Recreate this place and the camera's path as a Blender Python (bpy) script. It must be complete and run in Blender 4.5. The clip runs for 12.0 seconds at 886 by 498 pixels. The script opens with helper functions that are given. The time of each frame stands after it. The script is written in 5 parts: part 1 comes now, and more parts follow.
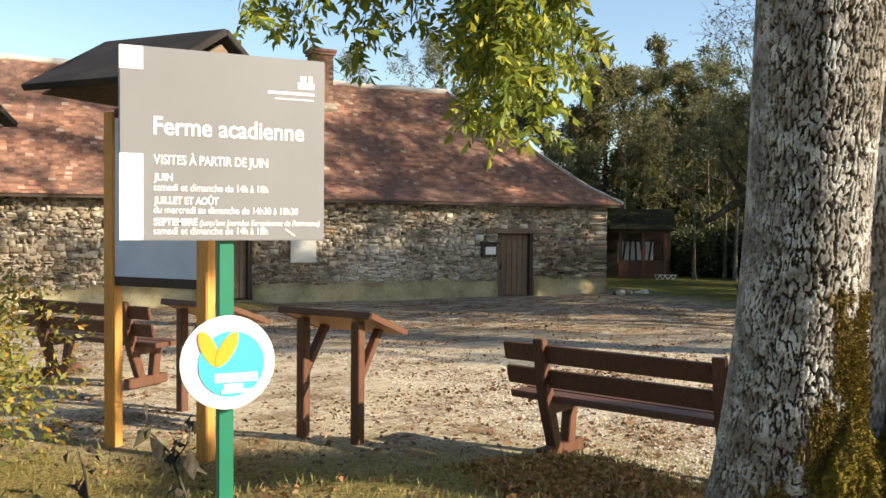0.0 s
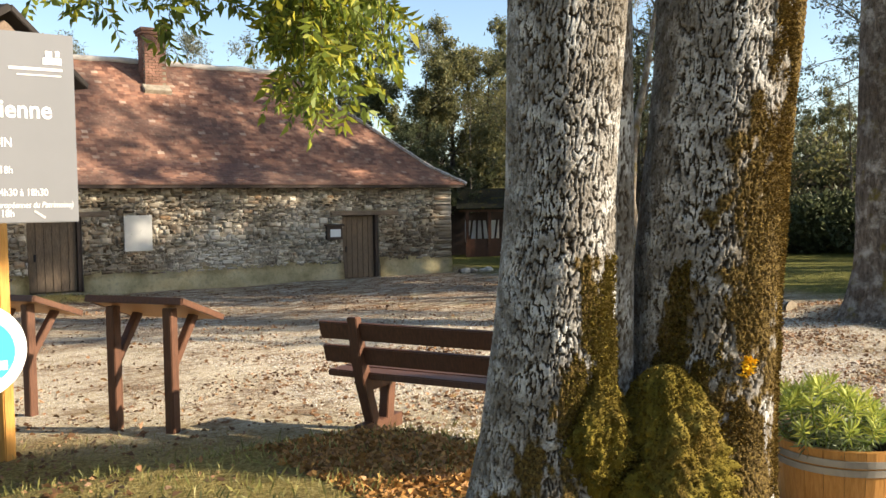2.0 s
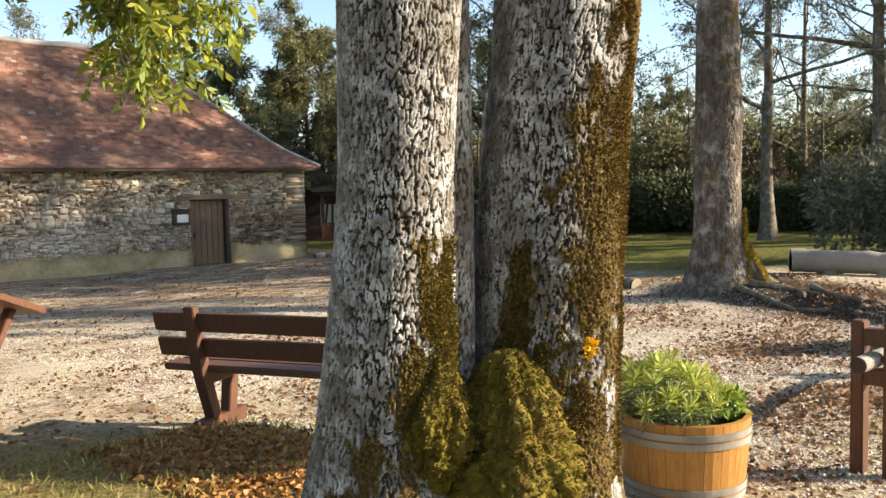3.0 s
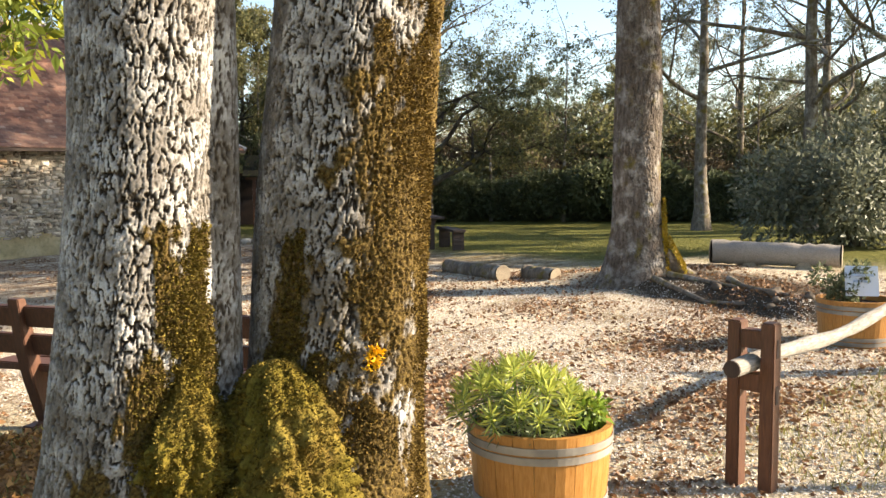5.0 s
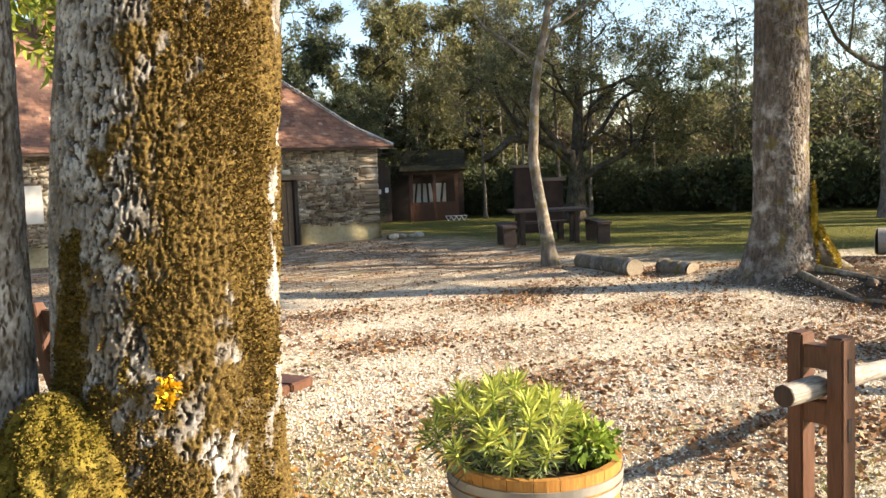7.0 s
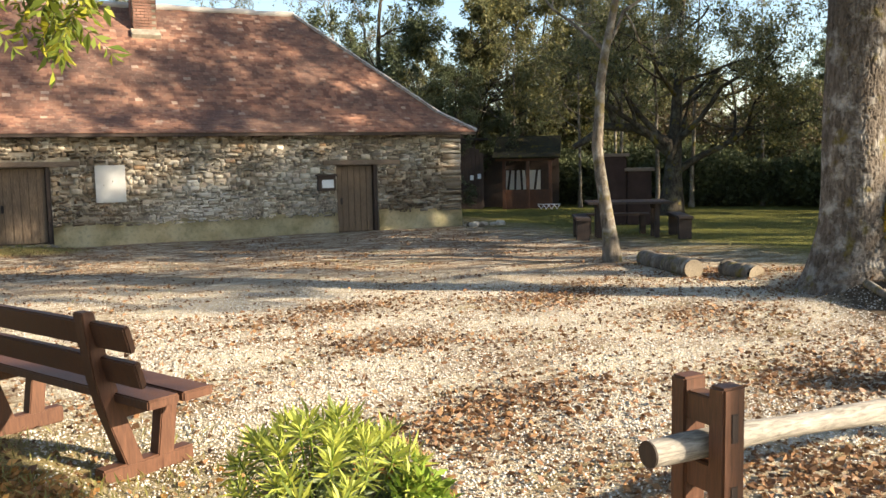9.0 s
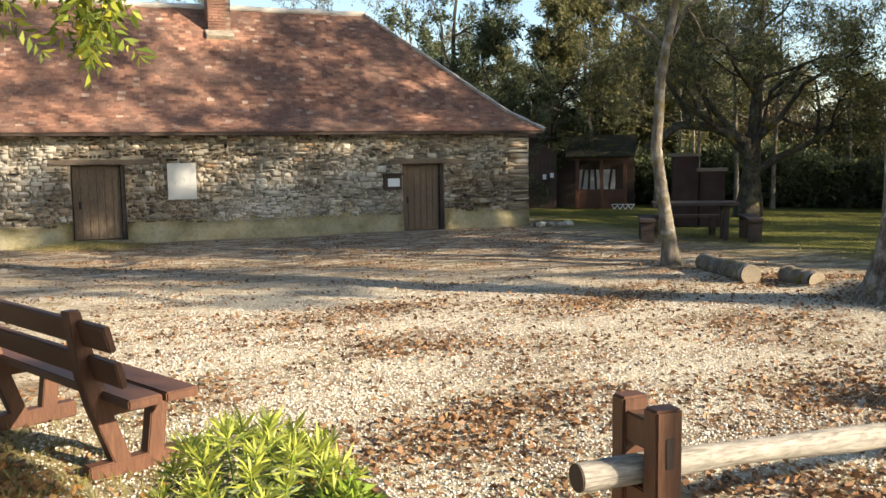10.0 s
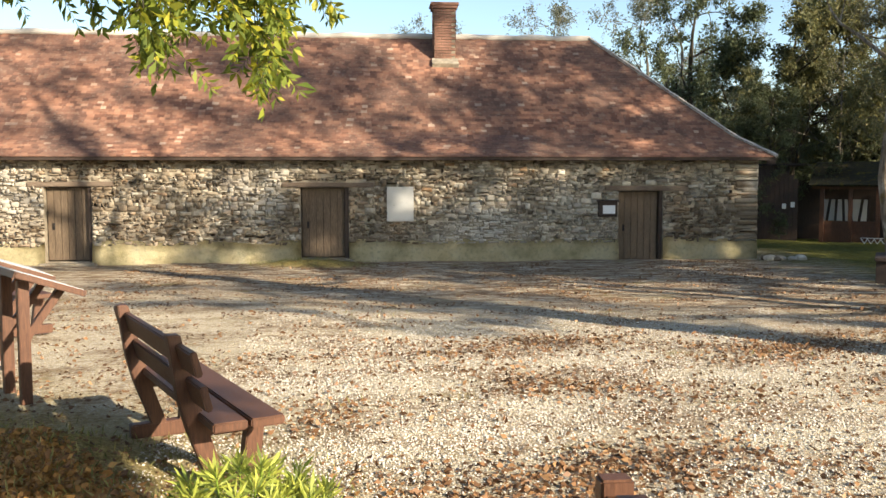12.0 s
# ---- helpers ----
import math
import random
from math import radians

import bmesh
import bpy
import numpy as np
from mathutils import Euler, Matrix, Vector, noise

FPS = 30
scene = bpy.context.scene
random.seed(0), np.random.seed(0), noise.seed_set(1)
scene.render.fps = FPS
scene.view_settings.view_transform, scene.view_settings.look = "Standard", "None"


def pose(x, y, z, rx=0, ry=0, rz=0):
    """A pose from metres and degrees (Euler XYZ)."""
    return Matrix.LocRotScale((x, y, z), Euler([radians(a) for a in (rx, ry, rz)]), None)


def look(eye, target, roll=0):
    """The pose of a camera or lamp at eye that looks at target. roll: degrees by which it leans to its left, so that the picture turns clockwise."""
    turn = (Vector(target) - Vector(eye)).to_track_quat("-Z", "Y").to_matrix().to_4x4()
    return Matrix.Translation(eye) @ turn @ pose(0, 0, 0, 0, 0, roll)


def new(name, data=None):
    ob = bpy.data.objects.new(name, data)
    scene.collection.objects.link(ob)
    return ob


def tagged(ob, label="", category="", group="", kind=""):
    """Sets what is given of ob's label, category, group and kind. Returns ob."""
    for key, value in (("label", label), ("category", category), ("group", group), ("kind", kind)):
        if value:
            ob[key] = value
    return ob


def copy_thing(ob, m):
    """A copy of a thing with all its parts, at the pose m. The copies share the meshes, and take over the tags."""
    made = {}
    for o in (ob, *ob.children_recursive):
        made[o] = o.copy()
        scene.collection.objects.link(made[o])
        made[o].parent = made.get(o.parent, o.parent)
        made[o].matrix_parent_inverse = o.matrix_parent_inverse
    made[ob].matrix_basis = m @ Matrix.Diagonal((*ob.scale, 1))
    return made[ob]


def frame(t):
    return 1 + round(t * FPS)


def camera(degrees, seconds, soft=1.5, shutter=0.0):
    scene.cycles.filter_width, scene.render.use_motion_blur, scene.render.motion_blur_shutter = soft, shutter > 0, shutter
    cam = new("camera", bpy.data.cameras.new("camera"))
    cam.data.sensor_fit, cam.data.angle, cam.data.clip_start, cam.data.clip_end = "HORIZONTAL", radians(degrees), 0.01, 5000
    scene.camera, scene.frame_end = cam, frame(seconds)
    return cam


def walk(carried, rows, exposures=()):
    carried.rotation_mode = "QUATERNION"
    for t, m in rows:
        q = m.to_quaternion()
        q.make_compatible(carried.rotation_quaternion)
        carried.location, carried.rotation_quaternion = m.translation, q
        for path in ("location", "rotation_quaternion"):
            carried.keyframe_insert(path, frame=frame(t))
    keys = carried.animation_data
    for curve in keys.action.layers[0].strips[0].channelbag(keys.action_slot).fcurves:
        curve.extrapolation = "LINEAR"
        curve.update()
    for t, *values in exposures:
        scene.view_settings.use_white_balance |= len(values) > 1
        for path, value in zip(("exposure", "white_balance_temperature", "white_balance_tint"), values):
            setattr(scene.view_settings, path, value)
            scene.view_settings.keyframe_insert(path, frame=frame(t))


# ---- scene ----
cam = camera(53.1, 12.0)
PATH = [
    (0, (-0.191, 0.39, 1.555), (0.668, 2.195, 1.497), 0.5),
    (0.5, (-0.119, 0.294, 1.548), (0.81, 2.064, 1.479), -0.1),
    (1, (-0.06, 0.224, 1.54), (0.927, 1.962, 1.462), -0.6),
    (1.5, (0.01, 0.194, 1.532), (1.069, 1.888, 1.447), -0.9),
    (2, (0.103, 0.186, 1.524), (1.236, 1.832, 1.426), -0.9),
    (2.5, (0.223, 0.22, 1.507), (1.504, 1.75, 1.381), -1.0),
    (3, (0.317, 0.302, 1.504), (1.693, 1.746, 1.363), -1.3),
    (3.2, (0.363, 0.324, 1.502), (1.778, 1.73, 1.353), -1.3),
    (5, (1.117, 0.264, 1.469), (2.567, 1.63, 1.297), -0.5),
    (5.5, (1.366, 0.23, 1.462), (2.792, 1.621, 1.285), -0.7),
    (6, (1.696, 0.135, 1.453), (3.016, 1.626, 1.267), -0.4),
    (6.5, (1.988, 0.136, 1.441), (3.223, 1.697, 1.25), -1.2),
    (6.7, (2.11, 0.159, 1.427), (3.307, 1.752, 1.249), -1.9),
    (8.3, (3.151, 0.071, 1.392), (4.064, 1.838, 1.181), -0.5),
    (8.5, (3.273, 0.076, 1.416), (4.175, 1.848, 1.207), -0.6),
    (9, (3.551, 0.021, 1.436), (4.447, 1.798, 1.231), -1.1),
    (9.5, (3.841, -0.063, 1.452), (4.636, 1.761, 1.248), -0.7),
    (10, (4.083, -0.097, 1.452), (4.801, 1.759, 1.246), -0.9),
    (10.5, (4.317, -0.096, 1.478), (4.961, 1.787, 1.287), 0.4),
    (11, (4.52, -0.198, 1.507), (4.95, 1.748, 1.332), 0.1),
    (11.5, (4.736, -0.226, 1.524), (5.026, 1.745, 1.358), 0.0),
    (12, (4.962, -0.135, 1.532), (5.143, 1.851, 1.38), -0.1),
]
EXPOSURES = [(0.0, 1.17, 6900, 10), (3.0, 1.44, 6850, 12), (5.5, 1.73, 7050, 13), (6.7, 1.72, 7050, 13), (8.5, 1.54, 7000, 11), (12.0, 1.24, 6850, 9)]
walk(cam, [(t, look(eye, target, roll)) for t, eye, target, roll in PATH], EXPOSURES)

# ---- light ----
SUN_HEADING, SUN_HEIGHT = 135.0, 22.5
world = bpy.data.worlds.new("sky")
scene.world = world
world.use_nodes = True
_n, _l = world.node_tree.nodes, world.node_tree.links
sky = _n.new("ShaderNodeTexSky")
sky.sky_type = "NISHITA"
sky.sun_disc = False
sky.sun_elevation, sky.sun_rotation = radians(SUN_HEIGHT), radians(SUN_HEADING)
sky.air_density, sky.dust_density, sky.ozone_density = 1.0, 0.6, 2.0
_l.new(sky.outputs[0], _n["Background"].inputs[0])
_n["Background"].inputs[1].default_value = 0.105
_h, _e = radians(SUN_HEADING), radians(SUN_HEIGHT)
TO_SUN = Vector((math.sin(_h) * math.cos(_e), math.cos(_h) * math.cos(_e), math.sin(_e)))
sun = new("sun", bpy.data.lights.new("sun", "SUN"))
sun.data.energy, sun.data.angle, sun.data.color = 5.0, radians(0.55), (1.0, 0.895, 0.735)
sun.matrix_world = look(TO_SUN * 60, (0, 0, 0))

# ---- materials ----
GROUND = -0.25


class Nodes:
    """A small builder for node materials."""

    def __init__(self, name):
        self.m = bpy.data.materials.new(name)
        self.m.use_nodes = True
        self.t = self.m.node_tree
        self.b = self.t.nodes["Principled BSDF"]
        self.out = self.t.nodes["Material Output"]

    def node(self, kind, **kw):
        n = self.t.nodes.new(kind)
        for k, v in kw.items():
            if k == "operation":
                n.operation = v
            elif k == "data_type":
                n.data_type = v
            elif k == "blend_type":
                n.blend_type = v
        return n

    def put(self, value, socket):
        if hasattr(value, "links"):
            self.t.links.new(value, socket)
        elif isinstance(value, tuple) and len(value) == 3 and socket.type == "RGBA":
            socket.default_value = (*value, 1)
        else:
            socket.default_value = value

    def coords(self, scale=(1, 1, 1), kind="Object"):
        c = self.node("ShaderNodeTexCoord")
        m = self.node("ShaderNodeMapping")
        self.put(c.outputs[kind], m.inputs[0])
        m.inputs["Scale"].default_value = scale
        return m.outputs[0]

    def place(self):
        return self.node("ShaderNodeNewGeometry").outputs["Position"]

    def island(self):
        return self.node("ShaderNodeNewGeometry").outputs["Random Per Island"]

    def chance(self):
        return self.node("ShaderNodeObjectInfo").outputs["Random"]

    def noise(self, vec, scale, detail=4.0, rough=0.55, distortion=0.0):
        n = self.node("ShaderNodeTexNoise")
        self.put(vec, n.inputs["Vector"])
        n.inputs["Scale"].default_value, n.inputs["Detail"].default_value = scale, detail
        n.inputs["Roughness"].default_value, n.inputs["Distortion"].default_value = rough, distortion
        return n.outputs[0]

    def voronoi(self, vec, scale, out="Distance"):
        n = self.node("ShaderNodeTexVoronoi")
        self.put(vec, n.inputs["Vector"])
        n.inputs["Scale"].default_value = scale
        return n.outputs[out]

    def ramp(self, fac, *stops):
        n = self.node("ShaderNodeValToRGB")
        e = n.color_ramp.elements
        while len(e) < len(stops):
            e.new(0.5)
        for el, (p, c) in zip(e, stops):
            el.position = p
            el.color = (c, c, c, 1) if isinstance(c, (int, float)) else (*c, 1)
        self.put(fac, n.inputs[0])
        return n.outputs[0]

    def mix(self, fac, a, b, mode="MIX"):
        n = self.node("ShaderNodeMix", data_type="RGBA", blend_type=mode)
        self.put(fac, n.inputs[0])
        self.put(a, n.inputs[6])
        self.put(b, n.inputs[7])
        return n.outputs[2]

    def math(self, op, a, b=0.0, c=0.0):
        n = self.node("ShaderNodeMath", operation=op)
        self.put(a, n.inputs[0])
        self.put(b, n.inputs[1])
        self.put(c, n.inputs[2])
        return n.outputs[0]

    def xyz(self, vec):
        n = self.node("ShaderNodeSeparateXYZ")
        self.put(vec, n.inputs[0])
        return n.outputs

    def bump(self, height, strength=0.4, distance=0.01):
        n = self.node("ShaderNodeBump")
        self.put(height, n.inputs["Height"])
        n.inputs["Strength"].default_value, n.inputs["Distance"].default_value = strength, distance
        self.put(n.outputs[0], self.b.inputs["Normal"])

    def done(self, color, rough=0.8, spec=0.3, metal=0.0):
        self.put(color, self.b.inputs["Base Color"])
        self.put(rough, self.b.inputs["Roughness"])
        self.b.inputs["Specular IOR Level"].default_value = spec
        self.b.inputs["Metallic"].default_value = metal
        return self.m


def leaf_material(name, dark, light, extra=None, through_light=0.4, rough=0.55, spec=0.35):
    n = Nodes(name)
    r = n.island()
    stops = [(0.0, dark), (0.65, light)] + ([(1.0, extra)] if extra else [])
    col = n.ramp(r, *stops)
    big = n.noise(n.place(), 1.3, 2)
    col = n.mix(n.ramp(big, (0.35, 0.0), (0.7, 0.45)), col, light)
    n.done(col, rough, spec)
    tr = n.node("ShaderNodeBsdfTranslucent")
    n.put(col, tr.inputs[0])
    mx = n.node("ShaderNodeMixShader")
    mx.inputs[0].default_value = through_light
    n.put(n.b.outputs[0], mx.inputs[1])
    n.put(tr.outputs[0], mx.inputs[2])
    n.put(mx.outputs[0], n.out.inputs[0])
    return n.m


def plain_material(name, color, rough=0.6, spec=0.4, metal=0.0, vary=0.12, grain=30.0, bump=0.15):
    n = Nodes(name)
    v = n.coords()
    a = n.noise(v, 2.5, 4)
    b = n.noise(v, grain, 3)
    lo = tuple(c * (1 - vary * 2) for c in color)
    hi = tuple(min(1.0, c * (1 + vary)) for c in color)
    col = n.mix(n.ramp(a, (0.3, 0.0), (0.7, 1.0)), lo, hi)
    col = n.mix(n.math("MULTIPLY", b, vary), col, lo)
    n.bump(b, bump, 0.003)
    return n.done(col, rough, spec, metal)


def wood_material(name, dark, light, rough=0.6, along=(3, 3, 0.35), spec=0.35, island=False):
    n = Nodes(name)
    v = n.coords(along)
    g = n.noise(v, 22, 5, 0.65, 0.6)
    w = n.noise(n.coords(), 3.0, 3)
    col = n.mix(n.ramp(g, (0.3, 0.0), (0.72, 1.0)), dark, light)
    col = n.mix(n.ramp(w, (0.45, 0.0), (0.8, 0.35)), col, dark)
    if island:
        col = n.mix(n.math("MULTIPLY", n.island(), 0.4), col, dark)
    n.bump(g, 0.35, 0.004)
    return n.done(col, n.ramp(g, (0.2, rough - 0.1), (0.9, rough + 0.15)), spec)


def furrowed_bark(name):
    """Near bark: pale lichened plates between dark furrows, by the plates' own pattern."""
    n = Nodes(name)
    plain = n.coords()
    at = n.node("ShaderNodeAttribute")
    at.attribute_name = "plate"
    plate = n.math("ADD", at.outputs["Fac"], n.math("MULTIPLY", n.math("SUBTRACT", n.noise(plain, 60, 4, 0.7), 0.5), 0.5))
    col = n.ramp(plate, (0.1, (0.055, 0.042, 0.031)), (0.45, (0.12, 0.1, 0.078)), (0.8, (0.21, 0.193, 0.168)))
    p = n.noise(plain, 9, 5, 0.7)
    white = n.math("MULTIPLY", n.ramp(p, (0.45, 0.0), (0.64, 0.95)), n.ramp(plate, (0.45, 0.0), (0.72, 0.95)))
    col = n.mix(white, col, (0.54, 0.53, 0.495))
    brown = n.ramp(n.noise(plain, 2.4, 4), (0.48, 0.0), (0.7, 0.6))
    col = n.mix(brown, col, (0.1, 0.075, 0.045))
    ms = n.node("ShaderNodeAttribute")
    ms.attribute_name = "moss"
    green = n.ramp(n.noise(plain, 75, 5, 0.75), (0.36, (0.035, 0.023, 0.009)), (0.52, (0.105, 0.068, 0.02)), (0.7, (0.215, 0.15, 0.04)))
    mask = n.ramp(n.math("ADD", ms.outputs["Fac"], n.math("MULTIPLY", n.math("SUBTRACT", n.noise(plain, 35, 4, 0.7), 0.5), 0.7)), (0.4, 0.0), (0.66, 1.0))
    col = n.mix(mask, col, green)
    n.bump(n.math("ADD", n.noise(plain, 90, 4, 0.7), plate), 0.6, 0.008)
    return n.done(col, 0.92, 0.15)


def bark_material(name, dark, light, lichen, moss_amount=0.0, scale=1.0):
    n = Nodes(name)
    v = n.coords((1, 1, 0.3))
    plain = n.coords()
    g = n.noise(v, 26 * scale, 6, 0.7, 0.4)
    p = n.noise(plain, 7 * scale, 5, 0.65)
    fine = n.noise(plain, 70 * scale, 3)
    col = n.ramp(g, (0.36, dark), (0.66, light))
    col = n.mix(n.ramp(p, (0.5, 0.0), (0.68, 0.85)), col, lichen)
    col = n.mix(n.ramp(n.noise(plain, 2.2, 3), (0.42, 0.0), (0.66, 0.5)), col, dark)
    if moss_amount:
        col = n.mix(n.ramp(n.noise(plain, 4.5, 5), (0.62 - moss_amount, 0.0), (0.75 - moss_amount, 0.8)), col, (0.13, 0.1, 0.012))
    n.bump(n.math("ADD", g, fine), 0.7, 0.01)
    return n.done(col, 0.92, 0.15)


M = {}
M["brown_wood"] = wood_material("stained_wood", (0.065, 0.028, 0.016), (0.15, 0.066, 0.035), 0.5)
M["yellow_wood"] = wood_material("larch_wood", (0.42, 0.19, 0.04), (0.62, 0.33, 0.09), 0.5)
M["ply"] = wood_material("underside_wood", (0.36, 0.18, 0.07), (0.5, 0.28, 0.12), 0.6)
M["dark_wood"] = wood_material("dark_wood", (0.03, 0.02, 0.016), (0.075, 0.05, 0.037), 0.7)
M["door_wood"] = wood_material("weathered_door_wood", (0.075, 0.05, 0.032), (0.2, 0.145, 0.095), 0.75)
M["lintel_wood"] = wood_material("lintel_wood", (0.1, 0.07, 0.05), (0.24, 0.18, 0.13), 0.8, (0.35, 3, 3))
M["grey_wood"] = wood_material("grey_weathered_wood", (0.11, 0.095, 0.075), (0.43, 0.39, 0.33), 0.9, (0.45, 3, 3))
M["log_wood"] = wood_material("grey_log_wood", (0.2, 0.165, 0.13), (0.42, 0.37, 0.31), 0.85, (0.4, 3, 3))
M["cut_wood"] = wood_material("cut_end_wood", (0.2, 0.155, 0.1), (0.38, 0.31, 0.22), 0.8, (2, 2, 2))
M["barrel_wood"] = wood_material("oak_stave_wood", (0.3, 0.13, 0.028), (0.48, 0.24, 0.07), 0.42, (3, 3, 0.4))
M["hoop"] = plain_material("galvanised_hoop", (0.36, 0.33, 0.28), 0.65, 0.4, 0.2, 0.3)
M["soil"] = plain_material("potting_soil", (0.05, 0.035, 0.025), 0.95, 0.1, vary=0.3)
M["sign_grey"] = plain_material("grey_sign_face", (0.185, 0.187, 0.195), 0.45, 0.4, vary=0.04, bump=0.02)
M["white"] = plain_material("white_paint", (0.78, 0.78, 0.76), 0.5, 0.4, vary=0.03, bump=0.02)
M["sign_text"] = plain_material("white_lettering", (0.86, 0.85, 0.82), 0.5, 0.4, vary=0.02, bump=0.0)
M["green_paint"] = plain_material("green_paint", (0.012, 0.17, 0.095), 0.4, 0.5, vary=0.08, bump=0.03)
M["cyan"] = plain_material("cyan_print", (0.05, 0.52, 0.8), 0.4, 0.4, vary=0.03, bump=0.01)
M["orange"] = plain_material("orange_print", (0.85, 0.32, 0.03), 0.4, 0.4, vary=0.03, bump=0.01)
M["panel_blue"] = plain_material("pale_blue_panel", (0.46, 0.54, 0.66), 0.25, 0.5, vary=0.06, bump=0.01)
M["panel_white"] = plain_material("white_panel", (0.7, 0.72, 0.74), 0.35, 0.5, vary=0.05, bump=0.01)
M["hearth"] = plain_material("sooty_brick", (0.05, 0.029, 0.023), 0.85, 0.2, vary=0.25)
M["brick"] = plain_material("chimney_brick", (0.26, 0.14, 0.1), 0.9, 0.2, vary=0.3)
M["shingle"] = plain_material("dark_roofing", (0.035, 0.03, 0.028), 0.85, 0.2, vary=0.25)
M["concrete"] = plain_material("concrete", (0.42, 0.39, 0.34), 0.85, 0.2, vary=0.15)
M["earthy_stone"] = plain_material("earthy_stone", (0.15, 0.12, 0.09), 0.95, 0.1, vary=0.35, bump=0.6)
M["slate"] = plain_material("pale_stone_plaque", (0.5, 0.49, 0.46), 0.7, 0.3, vary=0.08)
M["zinc"] = plain_material("pale_mortar", (0.55, 0.5, 0.44), 0.8, 0.2, vary=0.15)
M["bark"] = bark_material("ash_bark", (0.05, 0.042, 0.033), (0.24, 0.215, 0.18), (0.5, 0.49, 0.45))
M["bark_near"] = furrowed_bark("furrowed_ash_bark")
M["bark_far"] = bark_material("far_bark", (0.08, 0.065, 0.05), (0.24, 0.2, 0.155), (0.4, 0.38, 0.33), 0.08, 0.6)
M["bark_lime"] = bark_material("lime_bark", (0.06, 0.046, 0.034), (0.225, 0.185, 0.148), (0.46, 0.43, 0.38), 0.04, 0.7)
M["bark_dark"] = bark_material("dark_bark", (0.025, 0.02, 0.015), (0.09, 0.075, 0.055), (0.14, 0.13, 0.1), 0.06, 0.6)
M["moss"] = leaf_material("moss", (0.045, 0.029, 0.011), (0.135, 0.088, 0.024), (0.235, 0.16, 0.04), 0.1, 0.95, 0.03)
M["moss_green"] = leaf_material("green_moss", (0.04, 0.03, 0.01), (0.14, 0.105, 0.024), (0.26, 0.195, 0.04), 0.1, 0.95, 0.03)
M["moss_shaded"] = leaf_material("shaded_olive_moss", (0.05, 0.036, 0.01), (0.115, 0.082, 0.018), (0.16, 0.12, 0.025), 0.1, 0.95, 0.03)
M["lichen_yellow"] = leaf_material("yellow_lichen", (0.75, 0.38, 0.012), (0.9, 0.58, 0.03), None, 0.1)
M["leaf_near"] = leaf_material("ash_leaf", (0.07, 0.11, 0.022), (0.22, 0.27, 0.04), (0.5, 0.44, 0.04), 0.45)
M["leaf_dark"] = leaf_material("dark_leaf", (0.05, 0.062, 0.03), (0.135, 0.155, 0.075), None, 0.42)
M["leaf_grey"] = leaf_material("grey_green_leaf", (0.08, 0.09, 0.06), (0.2, 0.21, 0.14), None, 0.35)
M["leaf_olive"] = leaf_material("olive_leaf", (0.07, 0.078, 0.035), (0.17, 0.17, 0.075), (0.26, 0.22, 0.07), 0.45)
M["leaf_russet"] = leaf_material("russet_leaf", (0.06, 0.045, 0.028), (0.15, 0.11, 0.06), None, 0.35)
M["leaf_bush"] = leaf_material("bush_leaf", (0.08, 0.1, 0.025), (0.3, 0.28, 0.06), (0.6, 0.27, 0.03), 0.4)
M["euphorbia"] = leaf_material("spurge_leaf", (0.13, 0.19, 0.05), (0.42, 0.45, 0.08), (0.6, 0.58, 0.12), 0.35)
M["spurge_low"] = leaf_material("spurge_low_leaf", (0.07, 0.1, 0.045), (0.2, 0.24, 0.11), (0.34, 0.36, 0.14), 0.3)
M["ivy"] = leaf_material("ivy_leaf", (0.07, 0.12, 0.02), (0.22, 0.32, 0.04), (0.32, 0.42, 0.07), 0.3)
M["dead_leaf"] = leaf_material("fallen_leaf", (0.085, 0.042, 0.02), (0.24, 0.125, 0.06), (0.38, 0.22, 0.1), 0.15)
M["orange_leaf"] = leaf_material("fresh_fallen_leaf", (0.16, 0.07, 0.02), (0.37, 0.185, 0.055), (0.48, 0.27, 0.08), 0.15)
M["grass"] = leaf_material("grass_blade", (0.09, 0.1, 0.025), (0.26, 0.24, 0.07), (0.4, 0.34, 0.13), 0.3)


def pebble_material():
    n = Nodes("pebble")
    col = n.ramp(n.island(), (0.0, (0.4, 0.34, 0.27)), (0.4, (0.6, 0.54, 0.46)), (1.0, (0.8, 0.76, 0.68)))
    return n.done(col, 0.95, 0.05)


M["pebble"] = pebble_material()


def stone_material(name, kind):
    n = Nodes(name)
    r = n.island() if kind == "island" else n.chance()
    v = n.coords()
    p = n.place()
    base = n.ramp(r, (0.0, (0.1, 0.072, 0.048)), (0.3, (0.27, 0.21, 0.145)), (0.55, (0.46, 0.385, 0.28)), (0.85, (0.72, 0.65, 0.53)), (1.0, (0.34, 0.2, 0.1)))
    col = n.mix(n.ramp(n.noise(p, 9, 5), (0.35, 0.0), (0.7, 0.55)), base, (0.16, 0.135, 0.105))
    col = n.mix(n.ramp(n.noise(p, 0.6, 4), (0.5, 0.0), (0.62, 0.72)), col, (0.12, 0.085, 0.055))
    col = n.mix(n.ramp(n.noise(p, 0.35, 3), (0.5, 0.0), (0.64, 0.62)), col, (0.64, 0.6, 0.52))
    n.bump(n.noise(p, 28, 5), 0.6, 0.02)
    return n.done(col, 0.9, 0.2)


M["stone"] = stone_material("rubble_stone", "island")
M["stone_piece"] = stone_material("rubble_stone_piece", "object")


